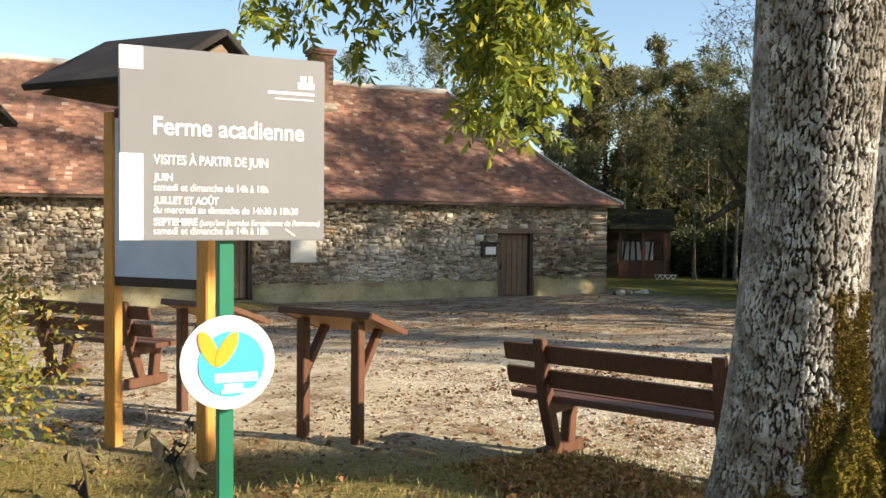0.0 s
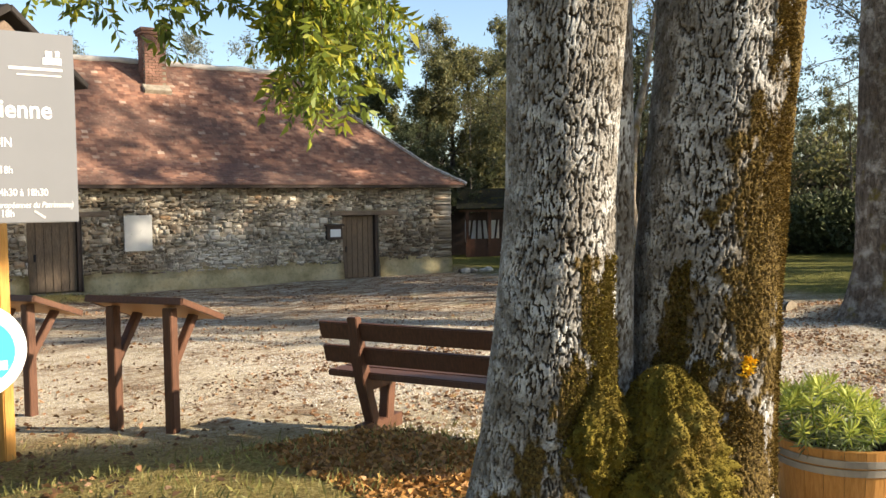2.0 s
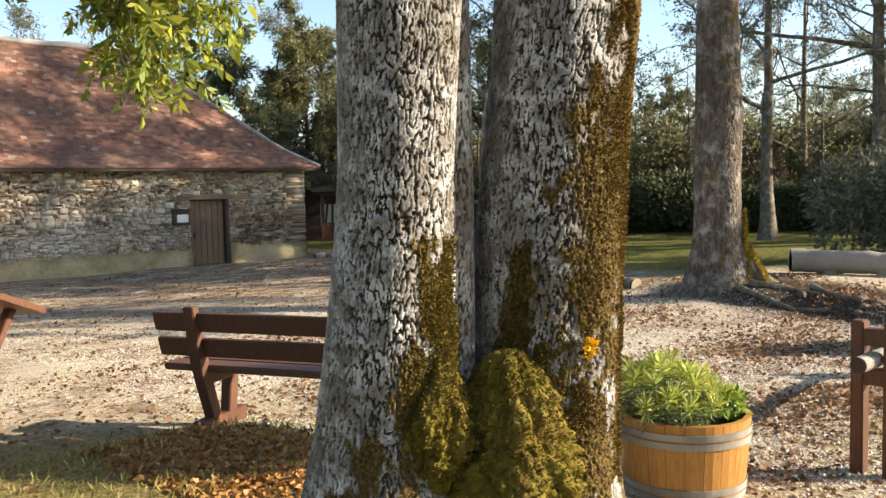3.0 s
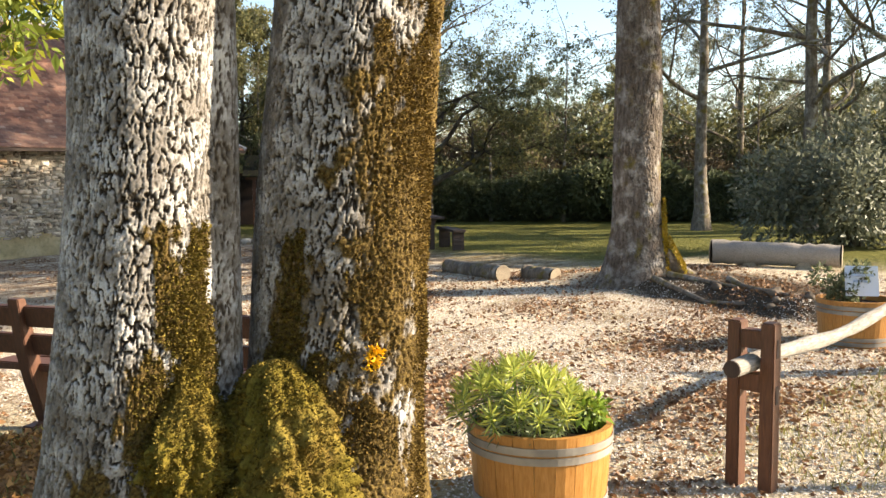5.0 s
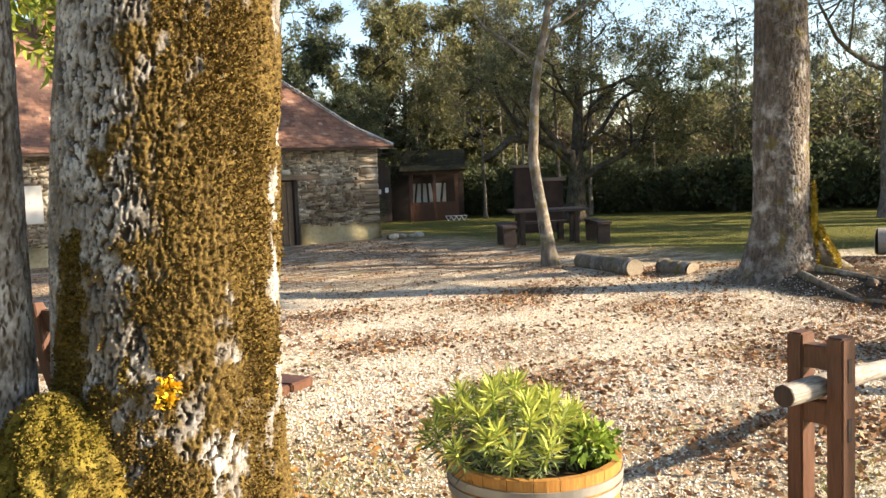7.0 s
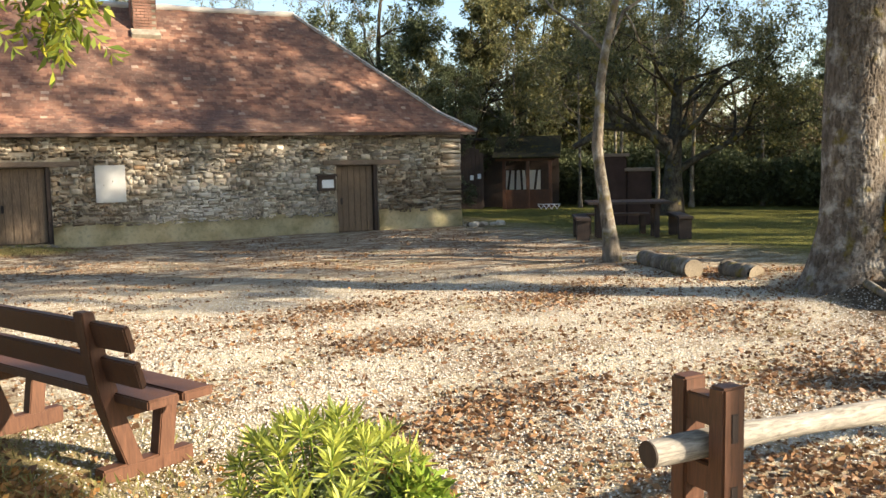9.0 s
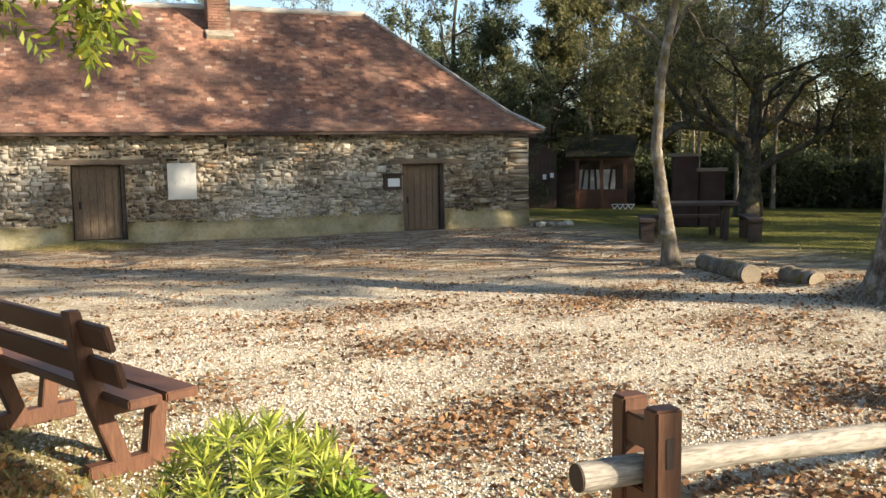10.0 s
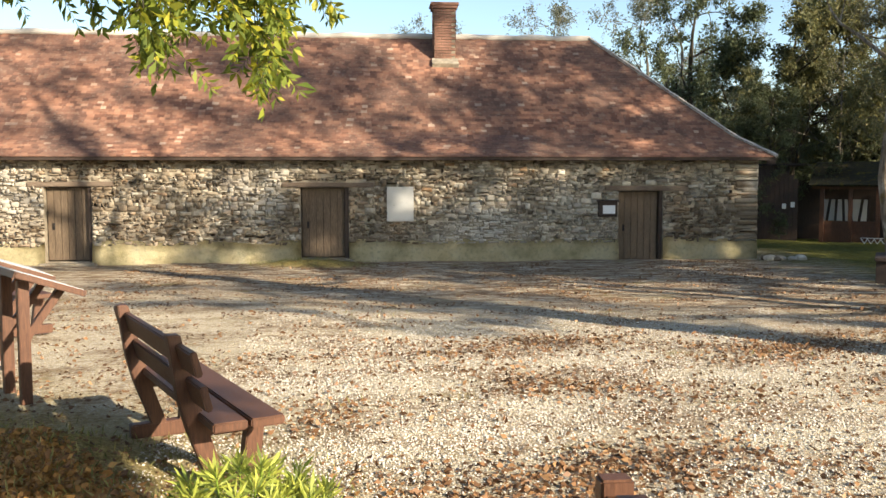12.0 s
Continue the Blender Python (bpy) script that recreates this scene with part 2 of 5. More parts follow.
def tile_material(name, kind):
    n = Nodes(name)
    r = n.island() if kind == "island" else n.chance()
    p = n.place()
    base = n.ramp(r, (0.0, (0.13, 0.06, 0.042)), (0.3, (0.19, 0.092, 0.063)), (0.7, (0.285, 0.14, 0.09)), (0.96, (0.35, 0.18, 0.115)), (1.0, (0.5, 0.37, 0.28)))
    worn = n.noise(p, 0.75, 4, 0.6)
    col = n.mix(n.ramp(worn, (0.4, 0.0), (0.62, 0.75)), base, (0.12, 0.075, 0.06))
    col = n.mix(n.ramp(n.noise(p, 14, 4), (0.55, 0.0), (0.75, 0.5)), col, (0.3, 0.25, 0.19))
    n.bump(n.noise(p, 40, 3), 0.4, 0.01)
    return n.done(col, 0.85, 0.25)


M["tile"] = tile_material("clay_tile", "island")
M["tile_piece"] = tile_material("clay_tile_piece", "object")


def mortar_material():
    n = Nodes("lime_mortar")
    p = n.place()
    col = n.ramp(n.noise(p, 6, 5), (0.3, (0.2, 0.165, 0.12)), (0.7, (0.42, 0.365, 0.28)))
    col = n.mix(n.ramp(n.noise(p, 1.1, 3), (0.45, 0.0), (0.7, 0.7)), col, (0.13, 0.105, 0.08))
    n.bump(n.noise(p, 30, 4), 0.8, 0.02)
    return n.done(col, 0.95, 0.1)


M["mortar"] = mortar_material()


def render_material():
    n = Nodes("lime_render")
    p = n.place()
    col = n.ramp(n.noise(p, 1.6, 5, 0.6), (0.3, (0.44, 0.37, 0.2)), (0.5, (0.68, 0.59, 0.36)), (0.72, (0.82, 0.74, 0.52)))
    col = n.mix(n.ramp(n.noise(p, 12, 4), (0.5, 0.0), (0.75, 0.5)), col, (0.3, 0.27, 0.17))
    n.bump(n.noise(p, 25, 4), 0.5, 0.02)
    return n.done(col, 0.95, 0.1)


M["plinth"] = render_material()


def ground_material():
    """White gravel in the yard, thin turf and leaf litter round it, lawn beyond."""
    n = Nodes("yard_ground")
    p = n.place()
    x, y, z = n.xyz(p)
    wob = n.math("MULTIPLY", n.math("SUBTRACT", n.noise(p, 0.55, 4), 0.5), 3.0)
    fine = n.noise(p, 85, 3, 0.7)
    mid = n.noise(p, 16, 4, 0.65)
    big = n.noise(n.coords((1, 1.7, 1)), 0.9, 5, 0.65)
    cell = n.xyz(n.voronoi(p, 48, "Color"))
    shape = n.voronoi(p, 48)
    stones = n.ramp(cell[0], (0.0, (0.27, 0.215, 0.155)), (0.25, (0.54, 0.48, 0.385)), (0.6, (0.78, 0.73, 0.64)), (1.0, (0.92, 0.9, 0.86)))
    sand = n.ramp(fine, (0.3, (0.38, 0.3, 0.19)), (0.55, (0.62, 0.52, 0.36)), (0.75, (0.76, 0.68, 0.52)))
    sandy = n.ramp(n.noise(p, 0.7, 4, 0.6), (0.45, 0.05), (0.62, 0.6))
    gravel = n.mix(n.ramp(shape, (0.28, 0.0), (0.5, 1.0)), n.mix(sandy, stones, sand), sand)
    litter = n.ramp(n.noise(p, 34, 4, 0.7), (0.32, (0.07, 0.04, 0.022)), (0.5, (0.2, 0.115, 0.06)), (0.72, (0.46, 0.34, 0.22)))
    spots = n.ramp(n.math("ADD", n.math("MULTIPLY", big, 0.6), n.math("MULTIPLY", mid, 0.4)), (0.47, 0.0), (0.58, 0.8))
    litter_dapple = n.math("MULTIPLY", n.ramp(n.math("MULTIPLY", n.math("SUBTRACT", n.math("ADD", n.math("MULTIPLY", x, 0.45), y), 13.5), 0.25), (0.0, 0.0), (1.0, 1.0)), n.ramp(n.noise(n.coords((0.7, 2.6, 1)), 2.6, 5, 0.75), (0.44, 0.0), (0.53, 0.95)))
    spots = n.math("MAXIMUM", spots, litter_dapple)
    yard = n.mix(spots, gravel, litter)
    turf = n.ramp(n.noise(p, 30, 5, 0.7), (0.3, (0.1, 0.07, 0.022)), (0.5, (0.26, 0.2, 0.065)), (0.7, (0.46, 0.37, 0.16)))
    lawn = n.ramp(n.noise(p, 9, 5, 0.7), (0.3, (0.06, 0.06, 0.016)), (0.55, (0.15, 0.145, 0.035)), (0.75, (0.26, 0.22, 0.07)))
    # turf on this side of a line from (-4, 12) to (4, 6.6)
    edge = n.math("ADD", n.math("ADD", n.math("MULTIPLY", x, 0.5), n.math("MULTIPLY", y, 0.86)), n.math("MULTIPLY", wob, 0.35))
    near = n.ramp(n.math("MULTIPLY", n.math("SUBTRACT", edge, 6.3), 0.5), (0.0, 1.0), (0.9, 0.0))
    near = n.math("MULTIPLY", near, n.ramp(n.math("MULTIPLY", n.math("SUBTRACT", x, 3.2), 0.5), (0.0, 1.0), (1.0, 0.12)))
    far = n.ramp(n.math("MULTIPLY", n.math("SUBTRACT", n.math("ADD", x, wob), 14.0), 0.4), (0.0, 0.0), (1.0, 1.0))
    mx, my = n.math("MULTIPLY", n.math("SUBTRACT", x, 3.95), 0.6), n.math("SUBTRACT", y, 19.85)
    mound = n.ramp(n.math("SQRT", n.math("ADD", n.math("MULTIPLY", mx, mx), n.math("MULTIPLY", my, my))), (0.6, 1.0), (0.95, 0.0))
    green = n.ramp(n.noise(n.coords((1, 1.5, 1)), 1.15, 4, 0.6), (0.6, 0.0), (0.7, 0.6))
    col = n.mix(n.math("MAXIMUM", near, n.math("MAXIMUM", mound, green)), yard, turf)
    col = n.mix(far, col, lawn)
    # bare dark earth round the roots of the tall tree
    along = n.math("SUBTRACT", y, 5.3)
    dx = n.math("SUBTRACT", n.math("SUBTRACT", x, 12.05), n.math("MULTIPLY", along, 0.26))
    dy = n.math("MULTIPLY", along, 0.42)
    dist = n.math("SQRT", n.math("ADD", n.math("MULTIPLY", dx, dx), n.math("MULTIPLY", dy, dy)))
    earth = n.ramp(n.math("ADD", n.math("MULTIPLY", dist, 0.68), n.math("MULTIPLY", n.math("SUBTRACT", mid, 0.5), 0.6)), (0.55, 0.95), (0.85, 0.0))
    col = n.mix(earth, col, n.ramp(mid, (0.3, (0.035, 0.025, 0.017)), (0.7, (0.12, 0.085, 0.055))))
    n.bump(n.math("ADD", n.math("ADD", fine, mid), n.math("MULTIPLY", n.math("SUBTRACT", 0.5, shape), 0.5)), 0.9, 0.03)
    return n.done(col, 0.95, 0.1)


M["ground"] = ground_material()


# ---- mesh helpers ----
def mesh_from(name, verts, faces, material):
    me = bpy.data.meshes.new(name)
    if isinstance(verts, np.ndarray):
        verts = verts.reshape(-1, 3)
    me.from_pydata([tuple(map(float, v)) for v in verts], [], [tuple(map(int, f)) for f in faces])
    me.materials.append(material)
    return me


def fast_mesh(name, verts, faces, material, smooth=False):
    """A mesh of faces that all have the same number of corners."""
    verts = np.asarray(verts, dtype=np.float32).reshape(-1, 3)
    faces = np.asarray(faces, dtype=np.int32)
    k = faces.shape[1]
    me = bpy.data.meshes.new(name)
    me.vertices.add(len(verts))
    me.vertices.foreach_set("co", verts.ravel())
    me.loops.add(faces.size)
    me.loops.foreach_set("vertex_index", faces.ravel())
    me.polygons.add(len(faces))
    me.polygons.foreach_set("loop_start", np.arange(0, faces.size, k, dtype=np.int32))
    if smooth:
        me.polygons.foreach_set("use_smooth", np.ones(len(faces), dtype=bool))
    me.update(calc_edges=True)
    me.materials.append(material)
    return me


def link(name, me, parent=None, label=""):
    ob = new(name, me)
    if parent is not None:
        ob.parent = parent
    if label:
        tagged(ob, label)
    return ob


def part(name, bm, material, parent, label="", smooth=False):
    """Links a bmesh as one mesh object under a thing or a part."""
    me = bpy.data.meshes.new(name)
    bmesh.ops.recalc_face_normals(bm, faces=bm.faces)
    bm.to_mesh(me)
    bm.free()
    me.materials.append(material)
    if smooth:
        me.polygons.foreach_set("use_smooth", np.ones(len(me.polygons), dtype=bool))
    return link(name, me, parent, label)


def box(sx, sy, sz, m=None, bevel=0.006, bm=None):
    """A bevelled box of that size, centred, at the pose m."""
    own = bmesh.new()
    bmesh.ops.create_cube(own, size=1, matrix=Matrix.Diagonal((sx, sy, sz, 1)))
    if bevel:
        bmesh.ops.bevel(own, geom=own.edges[:], offset=bevel, segments=2, affect="EDGES")
    if m is not None:
        own.transform(m)
    if bm is None:
        return own
    me = bpy.data.meshes.new("tmp")
    own.to_mesh(me)
    own.free()
    bm.from_mesh(me)
    bpy.data.meshes.remove(me)
    return bm


def prism(outline, depth, m=None, bevel=0.004):
    """An outline in local x, z pushed through depth along y, centred."""
    bm = bmesh.new()
    f = bm.faces.new([bm.verts.new((x, -depth / 2, z)) for x, z in outline])
    r = bmesh.ops.extrude_face_region(bm, geom=[f])
    bmesh.ops.translate(bm, vec=(0, depth, 0), verts=[v for v in r["geom"] if isinstance(v, bmesh.types.BMVert)])
    if bevel:
        bmesh.ops.bevel(bm, geom=bm.edges[:], offset=bevel, segments=2, affect="EDGES")
    if m is not None:
        bm.transform(m)
    return bm


def disc(radius, depth, m, segments=48, bevel=0.0):
    bm = bmesh.new()
    bmesh.ops.create_cone(bm, cap_ends=True, segments=segments, radius1=radius, radius2=radius, depth=depth)
    if bevel:
        bmesh.ops.bevel(bm, geom=[e for e in bm.edges if len(e.link_faces) == 2 and e.calc_face_angle(0) > 0.8], offset=bevel, segments=2, affect="EDGES")
    bm.transform(m)
    return bm


def thing(name, m, label, category, group="", kind=""):
    ob = new(name)
    ob.matrix_world = m
    return tagged(ob, label, category, group, kind)


def tube(points, radii, sides=8):
    """Vertices and quads of a tapered tube along points."""
    points = np.asarray(points, float)
    n = len(points)
    t = np.gradient(points, axis=0)
    t /= np.linalg.norm(t, axis=1)[:, None] + 1e-9
    ref = np.where(np.abs(t[:, 2:3]) > 0.9, np.array([[1.0, 0, 0]]), np.array([[0, 0, 1.0]]))
    u = np.cross(t, ref)
    u /= np.linalg.norm(u, axis=1)[:, None] + 1e-9
    w = np.cross(t, u)
    a = np.linspace(0, 2 * math.pi, sides, endpoint=False)
    ring = u[:, None, :] * np.cos(a)[None, :, None] + w[:, None, :] * np.sin(a)[None, :, None]
    v = (points[:, None, :] + ring * np.asarray(radii)[:, None, None]).reshape(-1, 3)
    i, j = np.meshgrid(np.arange(n - 1), np.arange(sides), indexing="ij")
    k = (j + 1) % sides
    f = np.stack([i * sides + j, i * sides + k, (i + 1) * sides + k, (i + 1) * sides + j], -1).reshape(-1, 4)
    return v, f


class Soup:
    """Collects quads."""

    def __init__(self):
        self.v, self.f, self.n = [], [], 0

    def add(self, v, f):
        self.v.append(np.asarray(v, float).reshape(-1, 3))
        self.f.append(np.asarray(f, int) + self.n)
        self.n += len(self.v[-1])

    def mesh(self, name, material, smooth=False):
        return fast_mesh(name, np.concatenate(self.v), np.concatenate(self.f), material, smooth)


def leaves(places, ways, size, rng, width=0.42, fold=0.25, spread=0.3):
    """Pointed, folded leaves as two quads each; every leaf is an island of its own."""
    n = len(places)
    ways = ways / (np.linalg.norm(ways, axis=1)[:, None] + 1e-9)
    side = np.cross(ways, rng.normal(size=(n, 3)))
    side /= np.linalg.norm(side, axis=1)[:, None] + 1e-9
    up = np.cross(side, ways)
    s = (size * (1 + spread * rng.normal(size=n)).clip(0.4, 1.8))[:, None]
    a = places
    tip = places + ways * s - up * s * 0.12
    mid = places + ways * s * 0.5
    lft = mid + side * s * width * 0.5 + up * s * fold * width
    rgt = mid - side * s * width * 0.5 + up * s * fold * width
    v = np.stack([a, lft, tip, rgt], 1).reshape(-1, 3)
    q = np.arange(n)[:, None] * 4
    f = q + np.array([[0, 1, 2, 3]])
    return v, f


# ---- ground ----
def ground_height(x, y):
    x, y = np.asarray(x, float), np.asarray(y, float)
    h = GROUND - 0.008 * np.clip(y - 6, 0, 15)
    d2 = ((x - 2.7) / 2.2) ** 2 + ((y - 2.7) / 2.0) ** 2
    h = h + 0.1 * np.exp(-d2 * 1.6)
    rise = lambda v: np.clip(v, 0, 1) ** 2 * (3 - 2 * np.clip(v, 0, 1))
    h = h + 0.29 * rise((4.2 - x) / 1.2) * rise((6.15 - y) / 0.95)
    d3 = ((x - 13.0) / 2.2) ** 2 + ((y - 6.6) / 1.6) ** 2
    h = h + 0.05 * np.exp(-d3)
    past = x - 11.0 - 0.26 * np.clip(y - 4, -1, 9) - 0.1 * np.sin(y * 2.7) - 0.05 * np.sin(y * 7.1)
    h = h + 0.2 * rise(past / 0.6) * rise((9.5 - y) / 2.0) * rise((y - 1.5) / 1.5)
    d4 = ((x - 3.95) / 1.3) ** 2 + ((y - 19.85) / 0.6) ** 2
    h = h + 0.15 * np.exp(-d4)
    h = h + 0.02 * np.sin(x * 1.7 + y * 0.6) * np.sin(y * 1.3 - x * 0.4)
    return h


def gh(x, y):
    return float(ground_height(x, y))


def build_ground():
    near = np.arange(-6, 20.01, 0.2)
    far = np.concatenate([np.array([-2500, -600, -200, -80, -40, -25, -16, -10]), near, np.array([22, 25, 30, 38, 50, 75, 120, 250, 700, 2500])])
    fy = np.concatenate([np.array([-2500, -600, -200, -80, -40, -20, -12, -8]), np.arange(-6, 24.01, 0.2), np.array([26, 30, 36, 45, 60, 90, 150, 300, 800, 2500])])
    gx, gy = np.meshgrid(far, fy, indexing="ij")
    gz = ground_height(gx, gy)
    n, m = gx.shape
    v = np.stack([gx, gy, gz], -1).reshape(-1, 3)
    i, j = np.meshgrid(np.arange(n - 1), np.arange(m - 1), indexing="ij")
    f = np.stack([i * m + j, (i + 1) * m + j, (i + 1) * m + j + 1, i * m + j + 1], -1).reshape(-1, 4)
    ob = link("ground", fast_mesh("ground", v, f, M["ground"], True))
    tagged(ob, "white gravel yard with leaf litter, thin turf and lawn", "ground", kind="structure")


build_ground()


# ---- farmhouse ----
WALL_Y, WALL_TOP, X0, X1 = 20.86, 2.14, -9.0, 14.63
BACK_Y = 27.7
EAVE_Y, EAVE_X = WALL_Y - 0.36, X1 + 0.3
RIDGE_D, RIDGE_Z = 3.8, 5.42
RIDGE_X1 = EAVE_X - 3.65
DOORS = ((-2.27, -1.22, -0.3, 1.43), (3.53, 4.65, -0.27, 1.40), (11.15, 12.25, -0.40, 1.30))
LINTELS = ((-2.62, -0.7, 1.43, 1.54), (3.1, 5.24, 1.40, 1.51), (10.8, 12.86, 1.30, 1.41))
PLINTH = 0.13


def roof_z(d):
    return 2.1 + (d * 0.66 if d < 0.75 else 0.495 + (d - 0.75) * (RIDGE_Z - 2.595) / (RIDGE_D - 0.75))


def rough_block(rng, x0, x1, z0, z1, y_back, y_front, worn=0.02):
    """An uneven stone: a back rectangle and a smaller, shifted front."""
    j = lambda: rng.uniform(-worn, worn)
    i = worn * 0.6
    back = [(x0, y_back, z0), (x1, y_back, z0), (x1, y_back, z1), (x0, y_back, z1)]
    mid = [(x0 + j() * .4, y_front + 0.02, z0 + j() * .4), (x1 + j() * .4, y_front + 0.02, z0 + j() * .4), (x1 + j() * .4, y_front + 0.02, z1 + j() * .4), (x0 + j() * .4, y_front + 0.02, z1 + j() * .4)]
    front = [(x0 + i + abs(j()), y_front + j() * .5, z0 + i + abs(j()) * .5), (x1 - i - abs(j()), y_front + j() * .5, z0 + i + abs(j()) * .5),
             (x1 - i - abs(j()), y_front + j() * .5, z1 - i - abs(j()) * .5), (x0 + i + abs(j()), y_front + j() * .5, z1 - i - abs(j()) * .5)]
    v = back + mid + front
    f = []
    for a in (0, 4):
        for k in range(4):
            f.append((a + k, a + (k + 1) % 4, a + 4 + (k + 1) % 4, a + 4 + k))
    f.append((8, 9, 10, 11))
    return v, f


def blocked(x0, x1, z0, z1):
    for a, b, c, d in DOORS:
        if x1 > a and x0 < b and z1 > c and z0 < d:
            return True
    for a, b, c, d in LINTELS:
        if x1 > a and x0 < b and z1 > c and z0 < d:
            return True
    return False


def build_house():
    rng = random.Random(4)
    house = thing("farmhouse", pose(0, 0, 0), "long low rubble-stone farmhouse with a hipped brown clay tile roof", "house")
    # walls, with openings through the front
    bm = bmesh.new()
    zb = -0.75
    xs = [X0] + [v for a, b, c, d in DOORS for v in (a, b)] + [X1]
    for k in range(0, len(xs), 2):
        box(xs[k + 1] - xs[k], 0.5, WALL_TOP - zb, pose((xs[k] + xs[k + 1]) / 2, WALL_Y + 0.25 + 0.02, (WALL_TOP + zb) / 2), 0, bm)
    for a, b, c, d in DOORS:
        box(b - a, 0.5, WALL_TOP - d, pose((a + b) / 2, WALL_Y + 0.27, (WALL_TOP + d) / 2), 0, bm)
        box(b - a, 0.5, c - zb, pose((a + b) / 2, WALL_Y + 0.27, (c + zb) / 2), 0, bm)
    box(0.5, BACK_Y - WALL_Y - 0.52, WALL_TOP - zb, pose(X1 - 0.27, (BACK_Y + WALL_Y + 0.52) / 2, (WALL_TOP + zb) / 2), 0, bm)
    box(0.5, BACK_Y - WALL_Y - 0.52, WALL_TOP - zb, pose(X0 + 0.25, (BACK_Y + WALL_Y + 0.52) / 2, (WALL_TOP + zb) / 2), 0, bm)
    box(X1 - X0, 0.5, WALL_TOP - zb, pose((X0 + X1) / 2, BACK_Y + 0.25, (WALL_TOP + zb) / 2), 0, bm)
    wall = part("wall", bm, M["mortar"], house, "grey-brown rubble stone in lime mortar")
    # limewashed base course
    for k in range(0, len(xs), 2):
        bm = bmesh.new()
        n = max(2, int((xs[k + 1] - xs[k]) / 0.25))
        m = 4
        grid = [[None] * (m + 1) for _ in range(n + 1)]
        for i in range(n + 1):
            top = PLINTH + rng.uniform(-0.05, 0.05) + 0.03 * math.sin(i * 0.7)
            for q in range(m + 1):
                grid[i][q] = bm.verts.new((xs[k] + (xs[k + 1] - xs[k]) * i / n, WALL_Y - 0.045 + rng.uniform(-0.012, 0.012) + (0.05 if q == m else 0), zb + (top - zb) * q / m))
        for i in range(n):
            for q in range(m):
                bm.faces.new((grid[i][q], grid[i + 1][q], grid[i + 1][q + 1], grid[i][q + 1]))
        bmesh.ops.solidify(bm, geom=bm.faces[:], thickness=-0.05)
        part("plinth", bm, M["plinth"], house, "yellowed lime-rendered base course", True)
    bm = box(0.05, 3.0, 0.85, pose(X1 + 0.03, WALL_Y + 1.6, -0.3), 0.01)
    part("plinth", bm, M["plinth"], house)
    # lintels and doors
    for (a, b, c, d), (la, lb, lc, ld) in zip(DOORS, LINTELS):
        part("lintel", box(lb - la, 0.3, ld - lc, pose((la + lb) / 2, WALL_Y + 0.12, (lc + ld) / 2, 0, rng.uniform(-.5, .5), 0), 0.012), M["lintel_wood"], house, "weathered oak lintel")
        door = part("door", box(b - a - 0.1, 0.04, d - c - 0.04, pose((a + b) / 2 - 0.04, WALL_Y + 0.2, (c + d) / 2), 0.004), M["dark_wood"], house, "closed weathered plank door")
        n = 6
        w = (b - a - 0.12) / n
        for i in range(n):
            part("plank", box(w - 0.008, 0.03, d - c - 0.05 - rng.uniform(0, 0.02), pose(a + 0.02 + w * (i + 0.5), WALL_Y + 0.165 + rng.uniform(-0.004, 0.004), (c + d) / 2), 0.005), M["door_wood"], door)
        part("door_frame", box(0.09, 0.14, d - c, pose(b - 0.045, WALL_Y + 0.12, (c + d) / 2), 0.006), M["dark_wood"], house)
        part("latch", box(0.05, 0.03, 0.16, pose(a + 0.16, WALL_Y + 0.14, (c + d) / 2 - 0.05), 0.006), M["shingle"], door)
        part("doorstep", box(b - a + 0.2, 0.5, 0.16, pose((a + b) / 2, WALL_Y + 0.02, c - 0.1), 0.02), M["mortar"], house)
    # roof deck
    def slope(d):
        return (EAVE_Y + d, roof_z(d))
    prof = [0.0, 0.75, RIDGE_D]
    bm = bmesh.new()
    left = [bm.verts.new((X0, *slope(d))) for d in prof]
    right = [bm.verts.new((EAVE_X - d * 3.65 / RIDGE_D, *slope(d))) for d in prof]
    backy = 2 * (EAVE_Y + RIDGE_D)
    bl = [bm.verts.new((X0, backy - slope(d)[0], slope(d)[1])) for d in prof[:2]]
    br = [bm.verts.new((EAVE_X - d * 3.65 / RIDGE_D, backy - slope(d)[0], slope(d)[1])) for d in prof[:2]]
    for i in range(2):
        bm.faces.new((left[i], right[i], right[i + 1], left[i + 1]))
    bm.faces.new((bl[0], br[0], br[1], bl[1]))
    bm.faces.new((bl[1], br[1], right[2], left[2]))
    bm.faces.new((right[0], br[0], br[1], right[1]))
    bm.faces.new((right[1], br[1], right[2]))
    bm.faces.new((left[0], left[1], left[2], bl[1], bl[0]))
    bm.faces.new((left[0], bl[0], br[0], right[0]))
    roof = part("roof", bm, M["tile"], house, "brown and orange flat clay tiles")
    part("fascia", box(EAVE_X - X0, 0.05, 0.09, pose((EAVE_X + X0) / 2, EAVE_Y + 0.05, 2.07), 0.005), M["dark_wood"], house)
    # ridge mortar
    n = 60
    px = np.linspace(X0, RIDGE_X1, n)
    v, f = tube([(x, EAVE_Y + RIDGE_D, RIDGE_Z + 0.03 + 0.015 * math.sin(k * 1.3)) for k, x in enumerate(px)], [0.085 + 0.012 * math.sin(k * 2.1) for k in range(n)])
    link("ridge_cap", fast_mesh("ridge_cap", v, f, M["zinc"], True), house, "pale mortared ridge")
    hip = [(EAVE_X - d * 3.65 / RIDGE_D, EAVE_Y + d, roof_z(d) + 0.03) for d in np.linspace(0, RIDGE_D, 30)]
    v, f = tube(hip, [0.05 + 0.008 * math.sin(k * 2.3) for k in range(30)])
